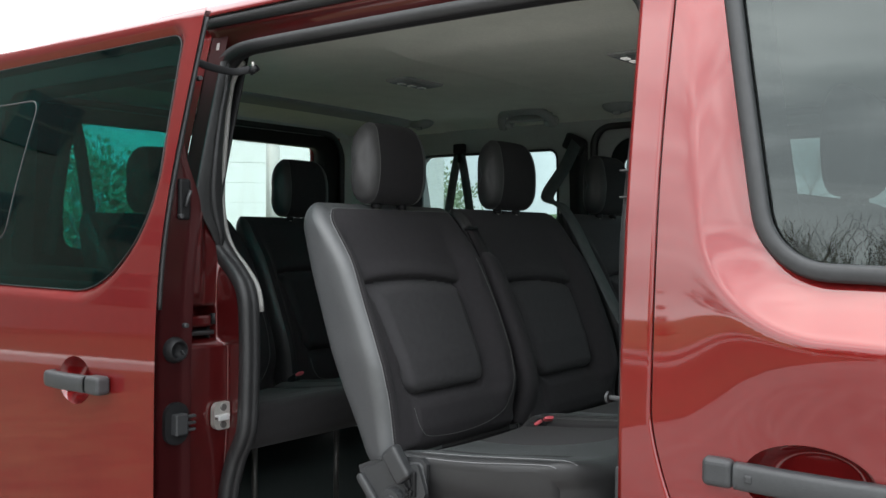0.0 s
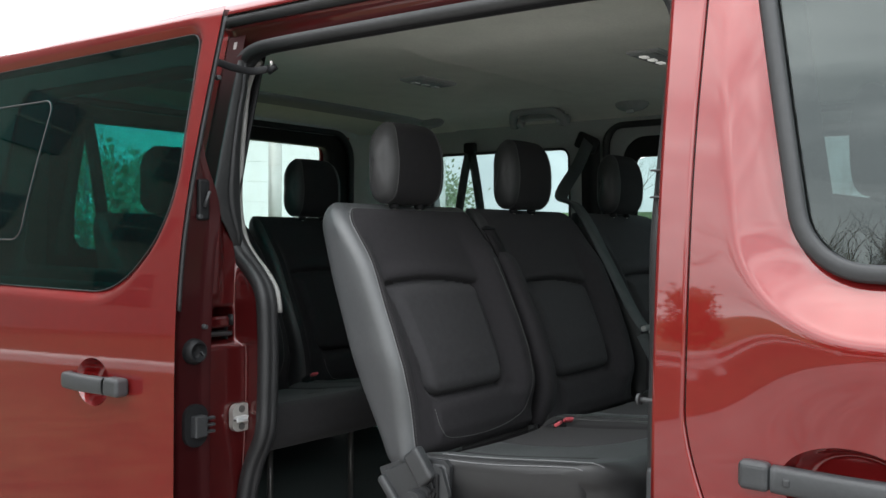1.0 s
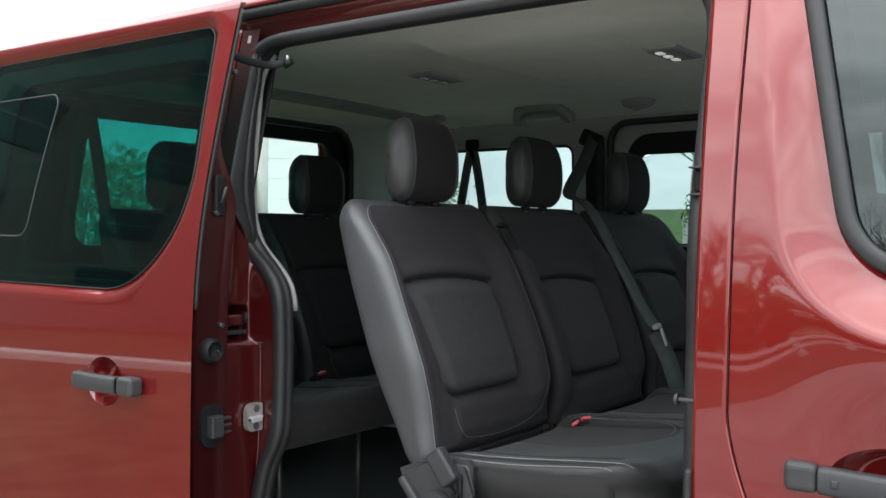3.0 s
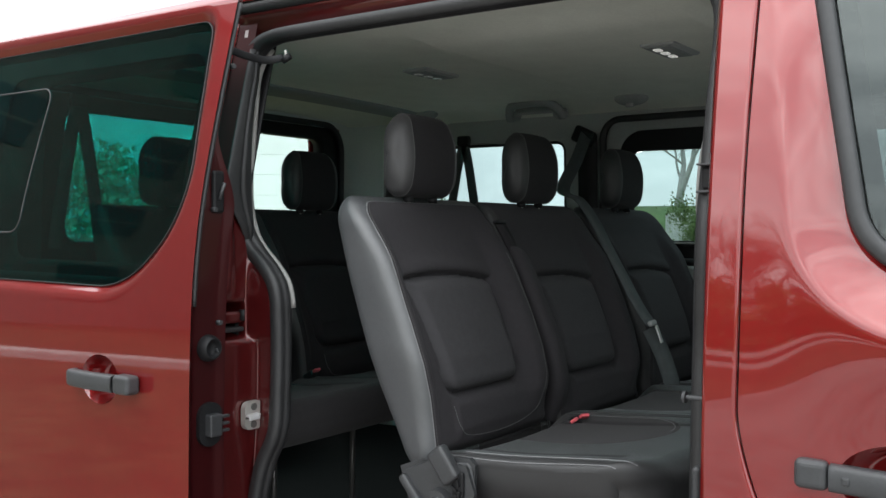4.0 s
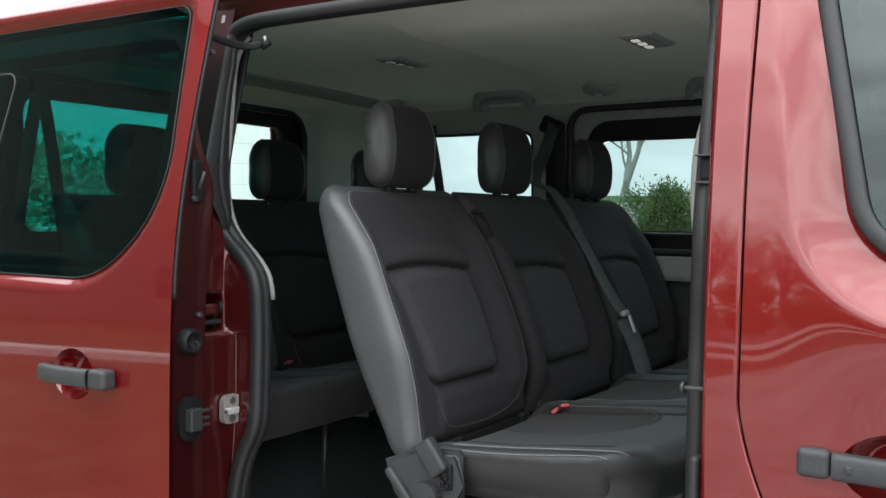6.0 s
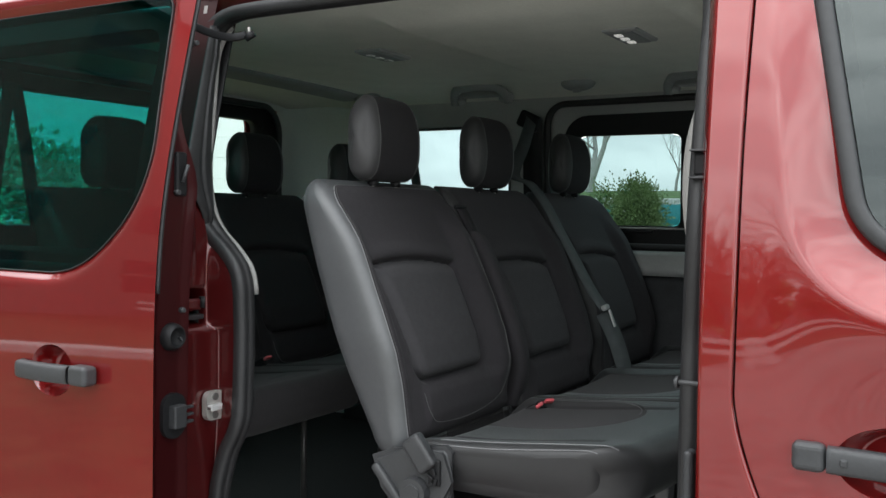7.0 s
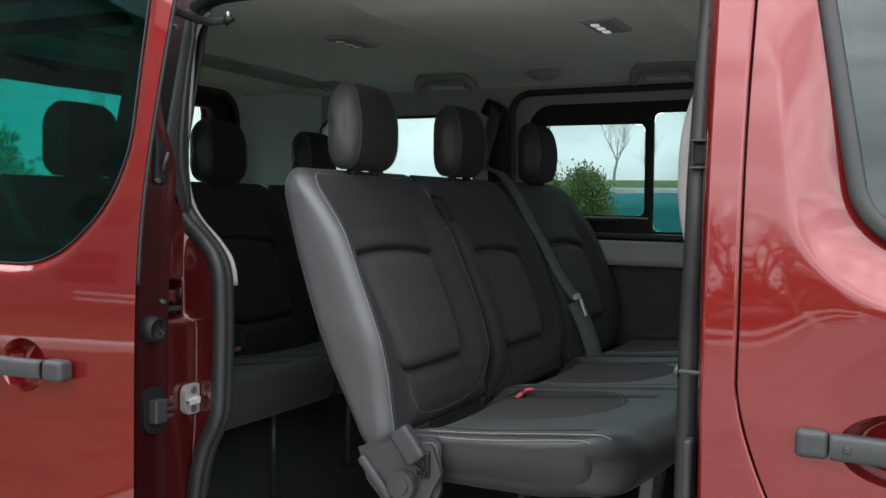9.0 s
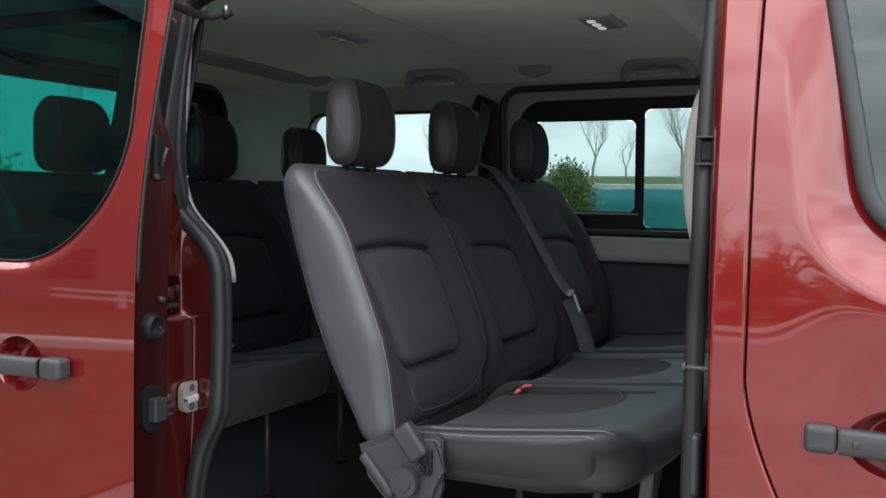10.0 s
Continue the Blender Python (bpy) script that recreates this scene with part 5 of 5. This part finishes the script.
for x, z, w, h, a in ((-0.518, 0.908, 0.016, 0.005, 35), (-0.509, 0.918, 0.005, 0.014, -20), (-0.517, 0.893, 0.014, 0.006, -25), (-0.506, 0.899, 0.006, 0.012, 15)):
    add_box(bm, (x, 0.121, z), (w, 0.010, h), 0.0015, (0, a, 0))
part("latch_teeth", bm, BLACKPL, cover)
for a, b in (((-0.250, 0.36, 0.87), (-0.275, 0.36, 0.56)), ((-0.52, 0.18, 0.84), (-0.45, 0.18, 0.56)), ((-0.50, 0.62, 0.84), (-0.52, 0.62, 0.56)), ((-0.22, 0.20, 0.84), (-0.50, 0.20, 0.74))):
    leg(folding_seat, a, b)
leg(folding_seat, (-0.165, 0.42, 0.915), (-0.195, 0.42, 0.56), 0.044, GREYDK)
buckle(folding_seat, -0.532, 0.566, 0.951, 15)
buckle(folding_seat, -0.520, 0.590, 0.958, -35)

double_seat = thing("double_bench_seat", "black and grey two-place bench seat of the middle row", "bench seat", "middle row seats")
for y in YC[1:]:
    backrest(double_seat, y, 0.0, 0.242 if y < 1.2 else 0.262, 0.250 if y < 1.2 else 0.262, 0.015 if y < 1.2 else 0.03, 0.03 if y < 1.2 else 0.055, dz=-0.018, lobe=False)
    headrest(double_seat, y - (0.016 if y < 1.2 else 0.0), 0.0)
    cushion(double_seat, y, 0.0)
for y in (0.78, 1.62):
    leg(double_seat, (-0.22, y, 0.86), (-0.26, y, 0.56))
    leg(double_seat, (-0.55, y, 0.84), (-0.58, y, 0.56))
# split between the seats: hanging strap with its loop
pad = smooth_path([(-0.752, 0.690, 1.335), (-0.722, 0.690, 1.310), (-0.674, 0.694, 1.210), (-0.634, 0.700, 1.110), (-0.618, 0.704, 1.020), (-0.64, 0.704, 0.93)], 60)
v, f = sweep(pad, [(-0.028, -0.02), (0.028, -0.02), (0.030, 0.006), (0.018, 0.018), (-0.018, 0.018), (-0.030, 0.006)], (1, 0, 0.45))
link_mesh("side_pad", v, f, CLOTH, double_seat, "narrow black padded strip between the seats")
dashes("pad_stitching", pad[4:44] + np.array([0.010, 0.027, 0.006]), THREAD, double_seat, 0.005, 0.0016, 0.0006)
box("strap_slot", (-0.768, 0.664, 1.408), (0.012, 0.048, 0.010), BLACKPL, double_seat, 0.003, (0, -28, 0))
v, f = sweep(smooth_path([(-0.772, 0.668, 1.408), (-0.752, 0.676, 1.370), (-0.736, 0.684, 1.330)], 12), [(-0.021, -0.003), (0.021, -0.003), (0.021, 0.003), (-0.021, 0.003)], (1, 0, 0.45))
link_mesh("strap", v, f, CLOTH_DARK, double_seat, "dark webbing release strap")

# the bench takes the darker cloths: the shade back there is in their colour
rear_bench = thing("rear_bench_seat", "three-place rear bench seat, cloth darkened for shade", "bench seat")
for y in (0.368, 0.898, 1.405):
    backrest(rear_bench, y, -0.815, 0.25, 0.25, 0.03, 0.03, cloth=CLOTH_DARK, panel=CLOTH_DARK)
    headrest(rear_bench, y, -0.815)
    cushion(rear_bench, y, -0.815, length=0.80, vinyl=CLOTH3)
for ob in rear_bench.children:
    if ob.name.split(".")[0].split("_")[0] in ("back", "headrest", "seam", "cover"):
        ob.location.z -= 0.016
for y in (0.42, 0.73, 1.117, 1.40):
    cyl("leg", (-1.30, y, 0.56), (-1.30, y, 0.85), 0.0085, DARKSTEEL, rear_bench, seg=12)
    cyl("leg_foot", (-1.30, y, 0.56), (-1.30, y, 0.566), 0.022, BLACKPL, rear_bench, seg=14)
buckle(rear_bench, -1.37, 0.62, 0.975)

# front seats, seen through the front door glass
for y in (0.46, 1.45):
    fs = thing("front_seat", "black cloth front seat with headrest", "seat", "front seats")
    backrest(fs, y, 1.02, 0.25, 0.25)
    headrest(fs, y, 1.02)
    cushion(fs, y, 1.02, w=0.25)
    box("seat_base", (0.62, y, 0.69), (0.45, 0.42, 0.26), BLACKPL, fs, 0.02)

# seat belts
mid_belt = thing("seat_belt", "dark grey seat belt with steel tongue hanging over the middle seat", "seat belt", "seat belts")
ribbon("webbing", [(-1.075, 1.725, 1.735), (-1.02, 1.55, 1.63), (-0.93, 1.29, 1.515), (-0.845, 1.235, 1.482), (-0.780, 1.206, 1.42), (-0.724, 1.186, 1.34), (-0.667, 1.168, 1.26), (-0.612, 1.154, 1.18), (-0.567, 1.144, 1.128)], (0.25, 0.95, 0.1), 0.042, WEB, mid_belt, n=90)
ribbon("webbing_lower", [(-0.575, 1.150, 1.120), (-0.548, 1.172, 1.05), (-0.530, 1.190, 0.98), (-0.521, 1.205, 0.925)], (0.7, 0.7, 0.1), 0.046, WEB, mid_belt, n=30)
tg = box("tongue_cover", (-0.566, 1.142, 1.135), (0.014, 0.052, 0.016), GREYPL, mid_belt, 0.005, (0, -25, 8))
box("tongue", (-0.548, 1.148, 1.106), (0.005, 0.022, 0.050), BRIGHT, tg, 0.002, (0, -20, 12), label="steel belt tongue")
far_belt = thing("seat_belt", "dark grey seat belt on its pillar guide", "seat belt", "seat belts")
ribbon("webbing", [(-1.075, 1.735, 1.73), (-1.075, 1.745, 1.50), (-1.06, 1.75, 1.20), (-1.05, 1.75, 0.80)], (1, 0, 0), 0.075, BLACKPL, far_belt, n=30)
box("belt_guide", (-1.085, 1.725, 1.725), (0.085, 0.030, 0.060), BLACKPL, far_belt, 0.010, (0, 25, 0))


def hanging_belt(x, y, z, dxa, dya, ax):
    b = thing("seat_belt", "dark seat belt hanging in a loop from its guide", "seat belt", "seat belts")
    box("belt_guide", (x, y, z), (0.055, 0.025, 0.040) if ax else (0.025, 0.055, 0.040), BLACKPL, b, 0.008)
    for s in (-1, 1):
        ribbon("webbing", [(x + s * 0.004 * (1 if ax else 0), y + s * 0.004 * (0 if ax else 1), z - 0.01), (x + s * dxa * 0.5, y + s * dya * 0.5, z - 0.11), (x + s * dxa, y + s * dya, z - 0.26), (x + s * dxa * 1.5, y + s * dya * 1.5, z - 0.42)],
               (1, 0, 0) if ax else (0, 1, 0), 0.040, WEB, b, n=30)
    return b


hanging_belt(-1.62, 1.745, 1.735, 0.055, 0.0, True)
hanging_belt(-1.93, 0.262, 1.745, 0.0, 0.05, False)

# pale inner trim of the centre post
v, f = sweep(smooth_path([(-0.002, 0.145, 1.27), (-0.029, 0.142, 1.31), (-0.046, 0.140, 1.37), (-0.052, 0.140, 1.44), (-0.048, 0.142, 1.51), (-0.032, 0.146, 1.57), (-0.002, 0.150, 1.62)], 30), oval(0.016, 0.020, 12), (0, 1, 0))
link_mesh("post_inner_trim", v, f, PALETRIM, van, "pale inner trim of the centre post")


# ---- surroundings ----
ASPHALT = material("worn_concrete_yard", (0.215, 0.205, 0.19), 0.85, grain=0.35, grain_scale=6.0, bump=0.5, bump_scale=60, tint=(0.27, 0.255, 0.24))
GRASS = material("spring_grass", (0.055, 0.105, 0.030), 0.95, grain=0.4, grain_scale=3.0, tint=(0.08, 0.13, 0.04), bump=0.6, bump_scale=30)
TEAL = material("turquoise_fence_sheeting", (0.010, 0.19, 0.21), 0.6, grain=0.12, grain_scale=2.0)
BARK_DK = material("dark_brown_bark", (0.085, 0.075, 0.062), 0.95, grain=0.3, grain_scale=12, bump=0.6, bump_scale=40)
# paled bark: haze of distance and window glass put into its colour
BARK_HAZE = material("grey_bark", (0.34, 0.33, 0.315), 0.95, grain=0.3, grain_scale=12, bump=0.6, bump_scale=40)
LEAF = material("laurel_leaves", (0.105, 0.17, 0.05), 0.65, grain=0.35, grain_scale=8, tint=(0.16, 0.225, 0.08))
# leaf colour raised to imitate haze and sky shining through the crowns
LEAF_HAZE = material("young_tree_leaves", (0.34, 0.42, 0.28), 0.7, grain=0.35, grain_scale=3)
WHITE = material("white_cladding", (0.85, 0.86, 0.86), 0.6, grain=0.05, grain_scale=3)
WHITEP = material("white_painted_wood", (0.78, 0.77, 0.75), 0.6, grain=0.08, grain_scale=5)
BRICK = material("brown_render_wall", (0.145, 0.128, 0.115), 0.9, grain=0.2, grain_scale=4)
ROOFT = material("dark_roof_tiles", (0.07, 0.06, 0.06), 0.8, grain=0.3, grain_scale=8)
PANE_DK = material("dark_window_pane", (0.03, 0.032, 0.035), 0.45)
KERB = material("pale_concrete", (0.58, 0.57, 0.55), 0.85, grain=0.15, grain_scale=5)


def ground_z(x, y):
    rise = step01(19, 34, y) * 2.35
    return rise


us = np.r_[np.linspace(-1500, -80, 10), np.linspace(-70, 70, 60), np.linspace(80, 1500, 10)]
vs = np.r_[np.linspace(-1500, -60, 10), np.linspace(-50, 60, 60), np.linspace(70, 1500, 10)]
U, V = np.meshgrid(us, vs)
ground = link_mesh("ground", np.stack([U.ravel(), V.ravel(), ground_z(U.ravel(), V.ravel())], 1), grid_faces(len(us), len(vs)), GRASS)
tagged(ground, "short spring grass rising to a low bank", "ground", kind="structure")
yard = box("yard", (16.0, -1.0, 0.004), (38, 34, 0.02), ASPHALT, None, 0.0)
tagged(yard, "worn pale concrete yard", "pavement", kind="structure")

SOIL = material("brown_bare_soil", (0.040, 0.034, 0.018), 0.95, grain=0.55, grain_scale=4.0, tint=(0.075, 0.065, 0.028), bump=0.6, bump_scale=25)
verge = box("verge", (-20.75, -6.0, 0.006), (35.4, 26, 0.02), SOIL, None, 0.0)
tagged(verge, "bare brown soil beside the yard", "ground", kind="structure")

kerb_line = box("kerb", (-9.8, -4.58, 0.06), (11.5, 0.30, 0.14), KERB, None, 0.02, (0, 0, -24))
tagged(kerb_line, "pale concrete kerb between soil and yard", "kerb", kind="structure")

# turquoise sheeted fence on posts, pale kerb above it
fence = thing("sheeted_fence", "turquoise sheeting stretched along a low fence", "fence")
xs = np.linspace(-6.3, 14, 200)
verts = []
for i, x in enumerate(xs):
    wob = 0.03 * math.sin(x * 2.1) + 0.015 * math.sin(x * 7.3)
    for z in np.linspace(0.02, 1.62 + 0.02 * math.sin(x * 1.3), 6):
        verts.append((x, 16.5 + wob * z, z))
fs = link_mesh("sheeting", verts, grid_faces(6, 200), TEAL, fence)
thick(fs, 0.004)
for x in np.arange(-6.2, 14.1, 2.5):
    cyl("fence_post", (x, 16.56, 0), (x, 16.56, 1.66), 0.03, STEEL, fence, seg=10)
kerb = thing("low_wall", "pale concrete strip behind the fence", "wall")
box("wall_strip", (4.25, 18.2, 0.88), (23.5, 0.3, 1.76), KERB, kerb, 0.02)


def branchy_tree(name, x, y, z0, h, seed, fork=2, mat=BARK_HAZE, first=1.0, lean=0.0, r0=0.16, label="bare leafless tree", deep=5):
    """Trunk, limbs and twigs as tapered tubes, grown by a seeded rule."""
    rnd = random.Random(seed)
    t = thing(name, label, "tree", "bare trees")
    trunk_v, trunk_f, tw_v, tw_f = [], [], [], []

    def tube(vs, fs, a, b, ra, rb, k):
        i = len(vs)
        d = (b - a).normalized()
        n1 = d.orthogonal().normalized()
        n2 = d.cross(n1)
        for p, r in ((a, ra), (b, rb)):
            for q in range(k):
                vs.append(p + n1 * (r * math.cos(2 * math.pi * q / k)) + n2 * (r * math.sin(2 * math.pi * q / k)))
        for q in range(k):
            fs.append((i + q, i + (q + 1) % k, i + k + (q + 1) % k, i + k + q))

    def grow(p, d, length, r, depth):
        segs = 3
        full = length
        if depth == 0:
            length = length * first
        for s in range(segs):
            q = p + d * (length / segs)
            big = depth < 2
            tube(trunk_v if big else tw_v, trunk_f if big else tw_f, p, q, r, r * 0.86, 8 if big else 4)
            p, r = q, r * 0.86
            d = (d + Vector((rnd.uniform(-.18, .18), rnd.uniform(-.18, .18), rnd.uniform(-.02, .16)))).normalized()
            if depth >= 1 and depth < deep and s < segs - 1 and rnd.random() < 0.85:
                e = (d + Vector((rnd.uniform(-1, 1), rnd.uniform(-1, 1), rnd.uniform(-.1, .6)))).normalized()
                grow(p, e, length * rnd.uniform(0.5, 0.75), r * 0.55, depth + 1)
        if depth < deep:
            for k in range(fork if depth == 0 else 2):
                a = rnd.uniform(0, 6.28)
                e = (d + Vector((0.55 * math.cos(a), 0.55 * math.sin(a), 0.15))).normalized()
                grow(p, e, full * rnd.uniform(0.62, 0.82), r * (0.66 if first == 1 else 0.85), depth + 1)

    grow(Vector((x, y, z0)), Vector((lean, 0, 1)).normalized(), h * 0.30, r0, 0)
    link_mesh("trunk", trunk_v, trunk_f, mat, t)
    link_mesh("twigs", tw_v, tw_f, mat, t)
    return t


def leafy(name, cx, cy, cz, rx, ry, rz, count, size, mat, seed, label, category, trunk=True):
    """Limbs and a crown of many small leaves in uneven clumps."""
    rnd = random.Random(seed)
    t = thing(name, label, category)
    verts, faces = [], []
    clumps = []
    for _ in range(46):
        d = Vector((rnd.gauss(0, 1), rnd.gauss(0, 1), rnd.gauss(0, 1))).normalized() * rnd.uniform(0.35, 0.88)
        clumps.append(Vector((d.x * rx, d.y * ry, d.z * rz)))
    for _ in range(count):
        c = rnd.choice(clumps)
        d = Vector((rnd.gauss(0, 1), rnd.gauss(0, 1), rnd.gauss(0, 1))) * (0.16 * min(rx, rz))
        p = Vector((cx, cy, cz)) + c + d
        if p.z < 0.02:
            continue
        out = (c + d).normalized()
        a = (out + Vector((rnd.uniform(-1, 1), rnd.uniform(-1, 1), rnd.uniform(-.6, 1)))).normalized()
        b = a.cross(Vector((rnd.uniform(-1, 1), rnd.uniform(-1, 1), 0.3))).normalized()
        l, w = size * rnd.uniform(0.7, 1.3), size * rnd.uniform(0.25, 0.4)
        i = len(verts)
        n = a.cross(b) * (w * 0.3)
        verts += [p, p + a * (l * 0.5) + b * w + n, p + a * l, p + a * (l * 0.5) - b * w + n]
        faces += [(i, i + 1, i + 2), (i, i + 2, i + 3)]
    link_mesh("crown", verts, faces, mat, t, smooth=False)
    tv, tf = [], []
    for k in range(14):
        e = rnd.choice(clumps)
        a, b = np.array([cx + rnd.uniform(-.1, .1) * rx, cy, max(0, cz - rz * 1.6)]), np.array([cx + e.x, cy + e.y, max(0.1, cz + e.z)])
        p = smooth_path([a, (a + b) / 2 + np.array([rnd.uniform(-.1, .1) * rx, 0, 0.1]), b], 8)
        v, f = sweep(p, oval(0.03 * rx, 0.03 * rx, 6), (0.3, 0.9, 0.1))
        o = len(tv)
        tv += list(v)
        tf += [tuple(q + o for q in g) for g in f]
    link_mesh("limbs", tv, tf, BARK_HAZE, t)
    return t


def at_az(az, dist, x0=0.3, y0=-1.35):
    return x0 - dist * math.sin(radians(az)), y0 + dist * math.cos(radians(az))


for az, dist, h, sd, fk in ((21.3, 36, 9.5, 3, 2), (16.4, 62, 6.2, 5, 3), (14.4, 76, 5.5, 8, 2), (11.2, 58, 7.0, 11, 3), (7.5, 66, 6, 14, 2), (26, 70, 6, 17, 3)):
    x, y = at_az(az, dist)
    branchy_tree("bare_tree", x, y, float(ground_z(x, y)), h, sd, fk, first=0.12 if az == 21.3 else 1.0, r0=0.24 if az == 21.3 else 0.12, deep=6)
leafy("laurel_bush", -2.53, 6.95, 1.16, 0.41, 0.40, 0.64, 26000, 0.027, LEAF, 4, "dense green laurel bush", "bush")
for az, dist, cz, r, n, sd in ((38.5, 22, 2.0, 1.1, 2200, 9), (54.2, 12, 1.6, 0.62, 2000, 12), (58.5, 12, 1.6, 0.85, 2400, 15)):
    x, y = at_az(az, dist, 0.63, -1.25)
    leafy("young_tree", x, y, cz, r, r, r * 1.05, n, 0.10, LEAF_HAZE, sd, "young tree in leaf, paled as by haze", "tree")

# white clad building behind the van, set across the line of sight
hall = thing("clad_building", "white industrial building with horizontal cladding", "building")
hx0, hy0 = at_az(50.0, 19.0, 0.63, -1.25)
hall.matrix_world = pose(hx0, hy0, 0, 0, 0, 42)
box("wall", (-3.0, 3.1, 1.95), (14, 6.0, 3.9), WHITE, hall, 0.0)
b0 = box("cladding_board", (-3.0, 0.06, 0.2), (14, 0.05, 0.397), WHITE, hall, 0.006)
for k in range(1, 10):
    c = new("cladding_board", b0.data)
    c.parent = hall
    c.location = (0, 0, 0.40 * k)
pole = thing("steel_pole", "grey steel pole in front of the building", "pole")
x, y = at_az(48.2, 14, 0.63, -1.25)
cyl("shaft", (x, y, 0), (x, y, 3.4), 0.10, STEEL, pole, seg=16)

# what stands behind the viewer: house, trees, white rail fence
def house(x, y, w, d, h, rot, label):
    hs = thing("house", label, "house")
    hs.matrix_world = pose(x, y, 0, 0, 0, rot)
    box("wall", (0, 0, h / 2), (w, d, h), BRICK, hs, 0.0)
    bm = bmesh.new()
    r = [bm.verts.new(p) for p in ((-w / 2 - .4, -d / 2 - .4, h), (w / 2 + .4, -d / 2 - .4, h), (w / 2 + .4, d / 2 + .4, h), (-w / 2 - .4, d / 2 + .4, h), (-w / 2 - .4, 0, h + d * 0.4), (w / 2 + .4, 0, h + d * 0.4))]
    for q in ((0, 1, 5, 4), (2, 3, 4, 5), (0, 4, 3), (1, 2, 5), (3, 2, 1, 0)):
        bm.faces.new([r[i] for i in q])
    roof = part("roof", bm, ROOFT, hs)
    for k in (-0.3, 0.28):
        box("chimney", (k * w, 0, h + d * 0.4), (0.7, 0.7, 1.6), BRICK, roof, 0.03)
    for k in range(int(w // 3)):
        for lv in range(max(1, int(h // 2.7))):
            xx = -w / 2 + 1.5 + 3 * k
            wn = box("window", (xx, d / 2 + 0.01, 1.6 + 2.7 * lv), (1.1, 0.06, 1.3), PANE_DK, hs, 0.01)
            box("window_frame", (xx, d / 2 + 0.03, 1.6 + 2.7 * lv), (1.2, 0.04, 0.08), BRICK, wn, 0.01)
    return hs


# extra wall height added to keep bright sky out of the sliding door glass
house(-20.5, -9.1, 22, 9, 11.0, -65, "brown rendered house with a dark tiled roof and chimneys")
house(16, -34, 12, 8, 3.0, -10, "low house with a dark tiled roof")
for x, y, h, sd in ((-3.5, -22, 6.4, 21), (0.5, -24, 6.0, 22), (4, -21, 5.6, 23), (-7.5, -20, 6.6, 24), (-11, -17, 5.6, 26), (-5.5, -27, 7.4, 27), (-9.5, -24, 6.8, 28)):
    branchy_tree("bare_tree", x, y, 0, h, sd, 3, BARK_DK)
# unseen hedge, added so that the red flank reflects something dark
leafy("hedge", -4.5, -18.5, 1.2, 6.5, 0.7, 1.3, 16000, 0.16, LEAF, 31, "dark green hedge added to darken the door reflections", "hedge")
TWIG = material("brown_budding_twigs", (0.15, 0.13, 0.09), 0.8, grain=0.4, grain_scale=3, tint=(0.22, 0.19, 0.13))
for x, y, h, sd in ((-4.4, -15.5, 5.6, 41), (-1.4, -16.5, 5.2, 42), (-2.8, -14.2, 4.7, 44), (-8.6, -15, 5.4, 43)):
    branchy_tree("bare_tree", x, y, 0, h, sd, 4, TWIG, 0.5, r0=0.13, label="bare tree with thin brown budding twigs", deep=6)
rail = thing("rail_fence", "white painted wooden rail fence", "fence")
for z in (0.30, 0.52):
    box("rail", (0, -12, z), (50, 0.05, 0.10), WHITEP, rail, 0.01)
for x in np.arange(-25, 25.1, 2.5):
    box("fence_post", (x, -12.06, 0.31), (0.11, 0.11, 0.62), WHITEP, rail, 0.01)
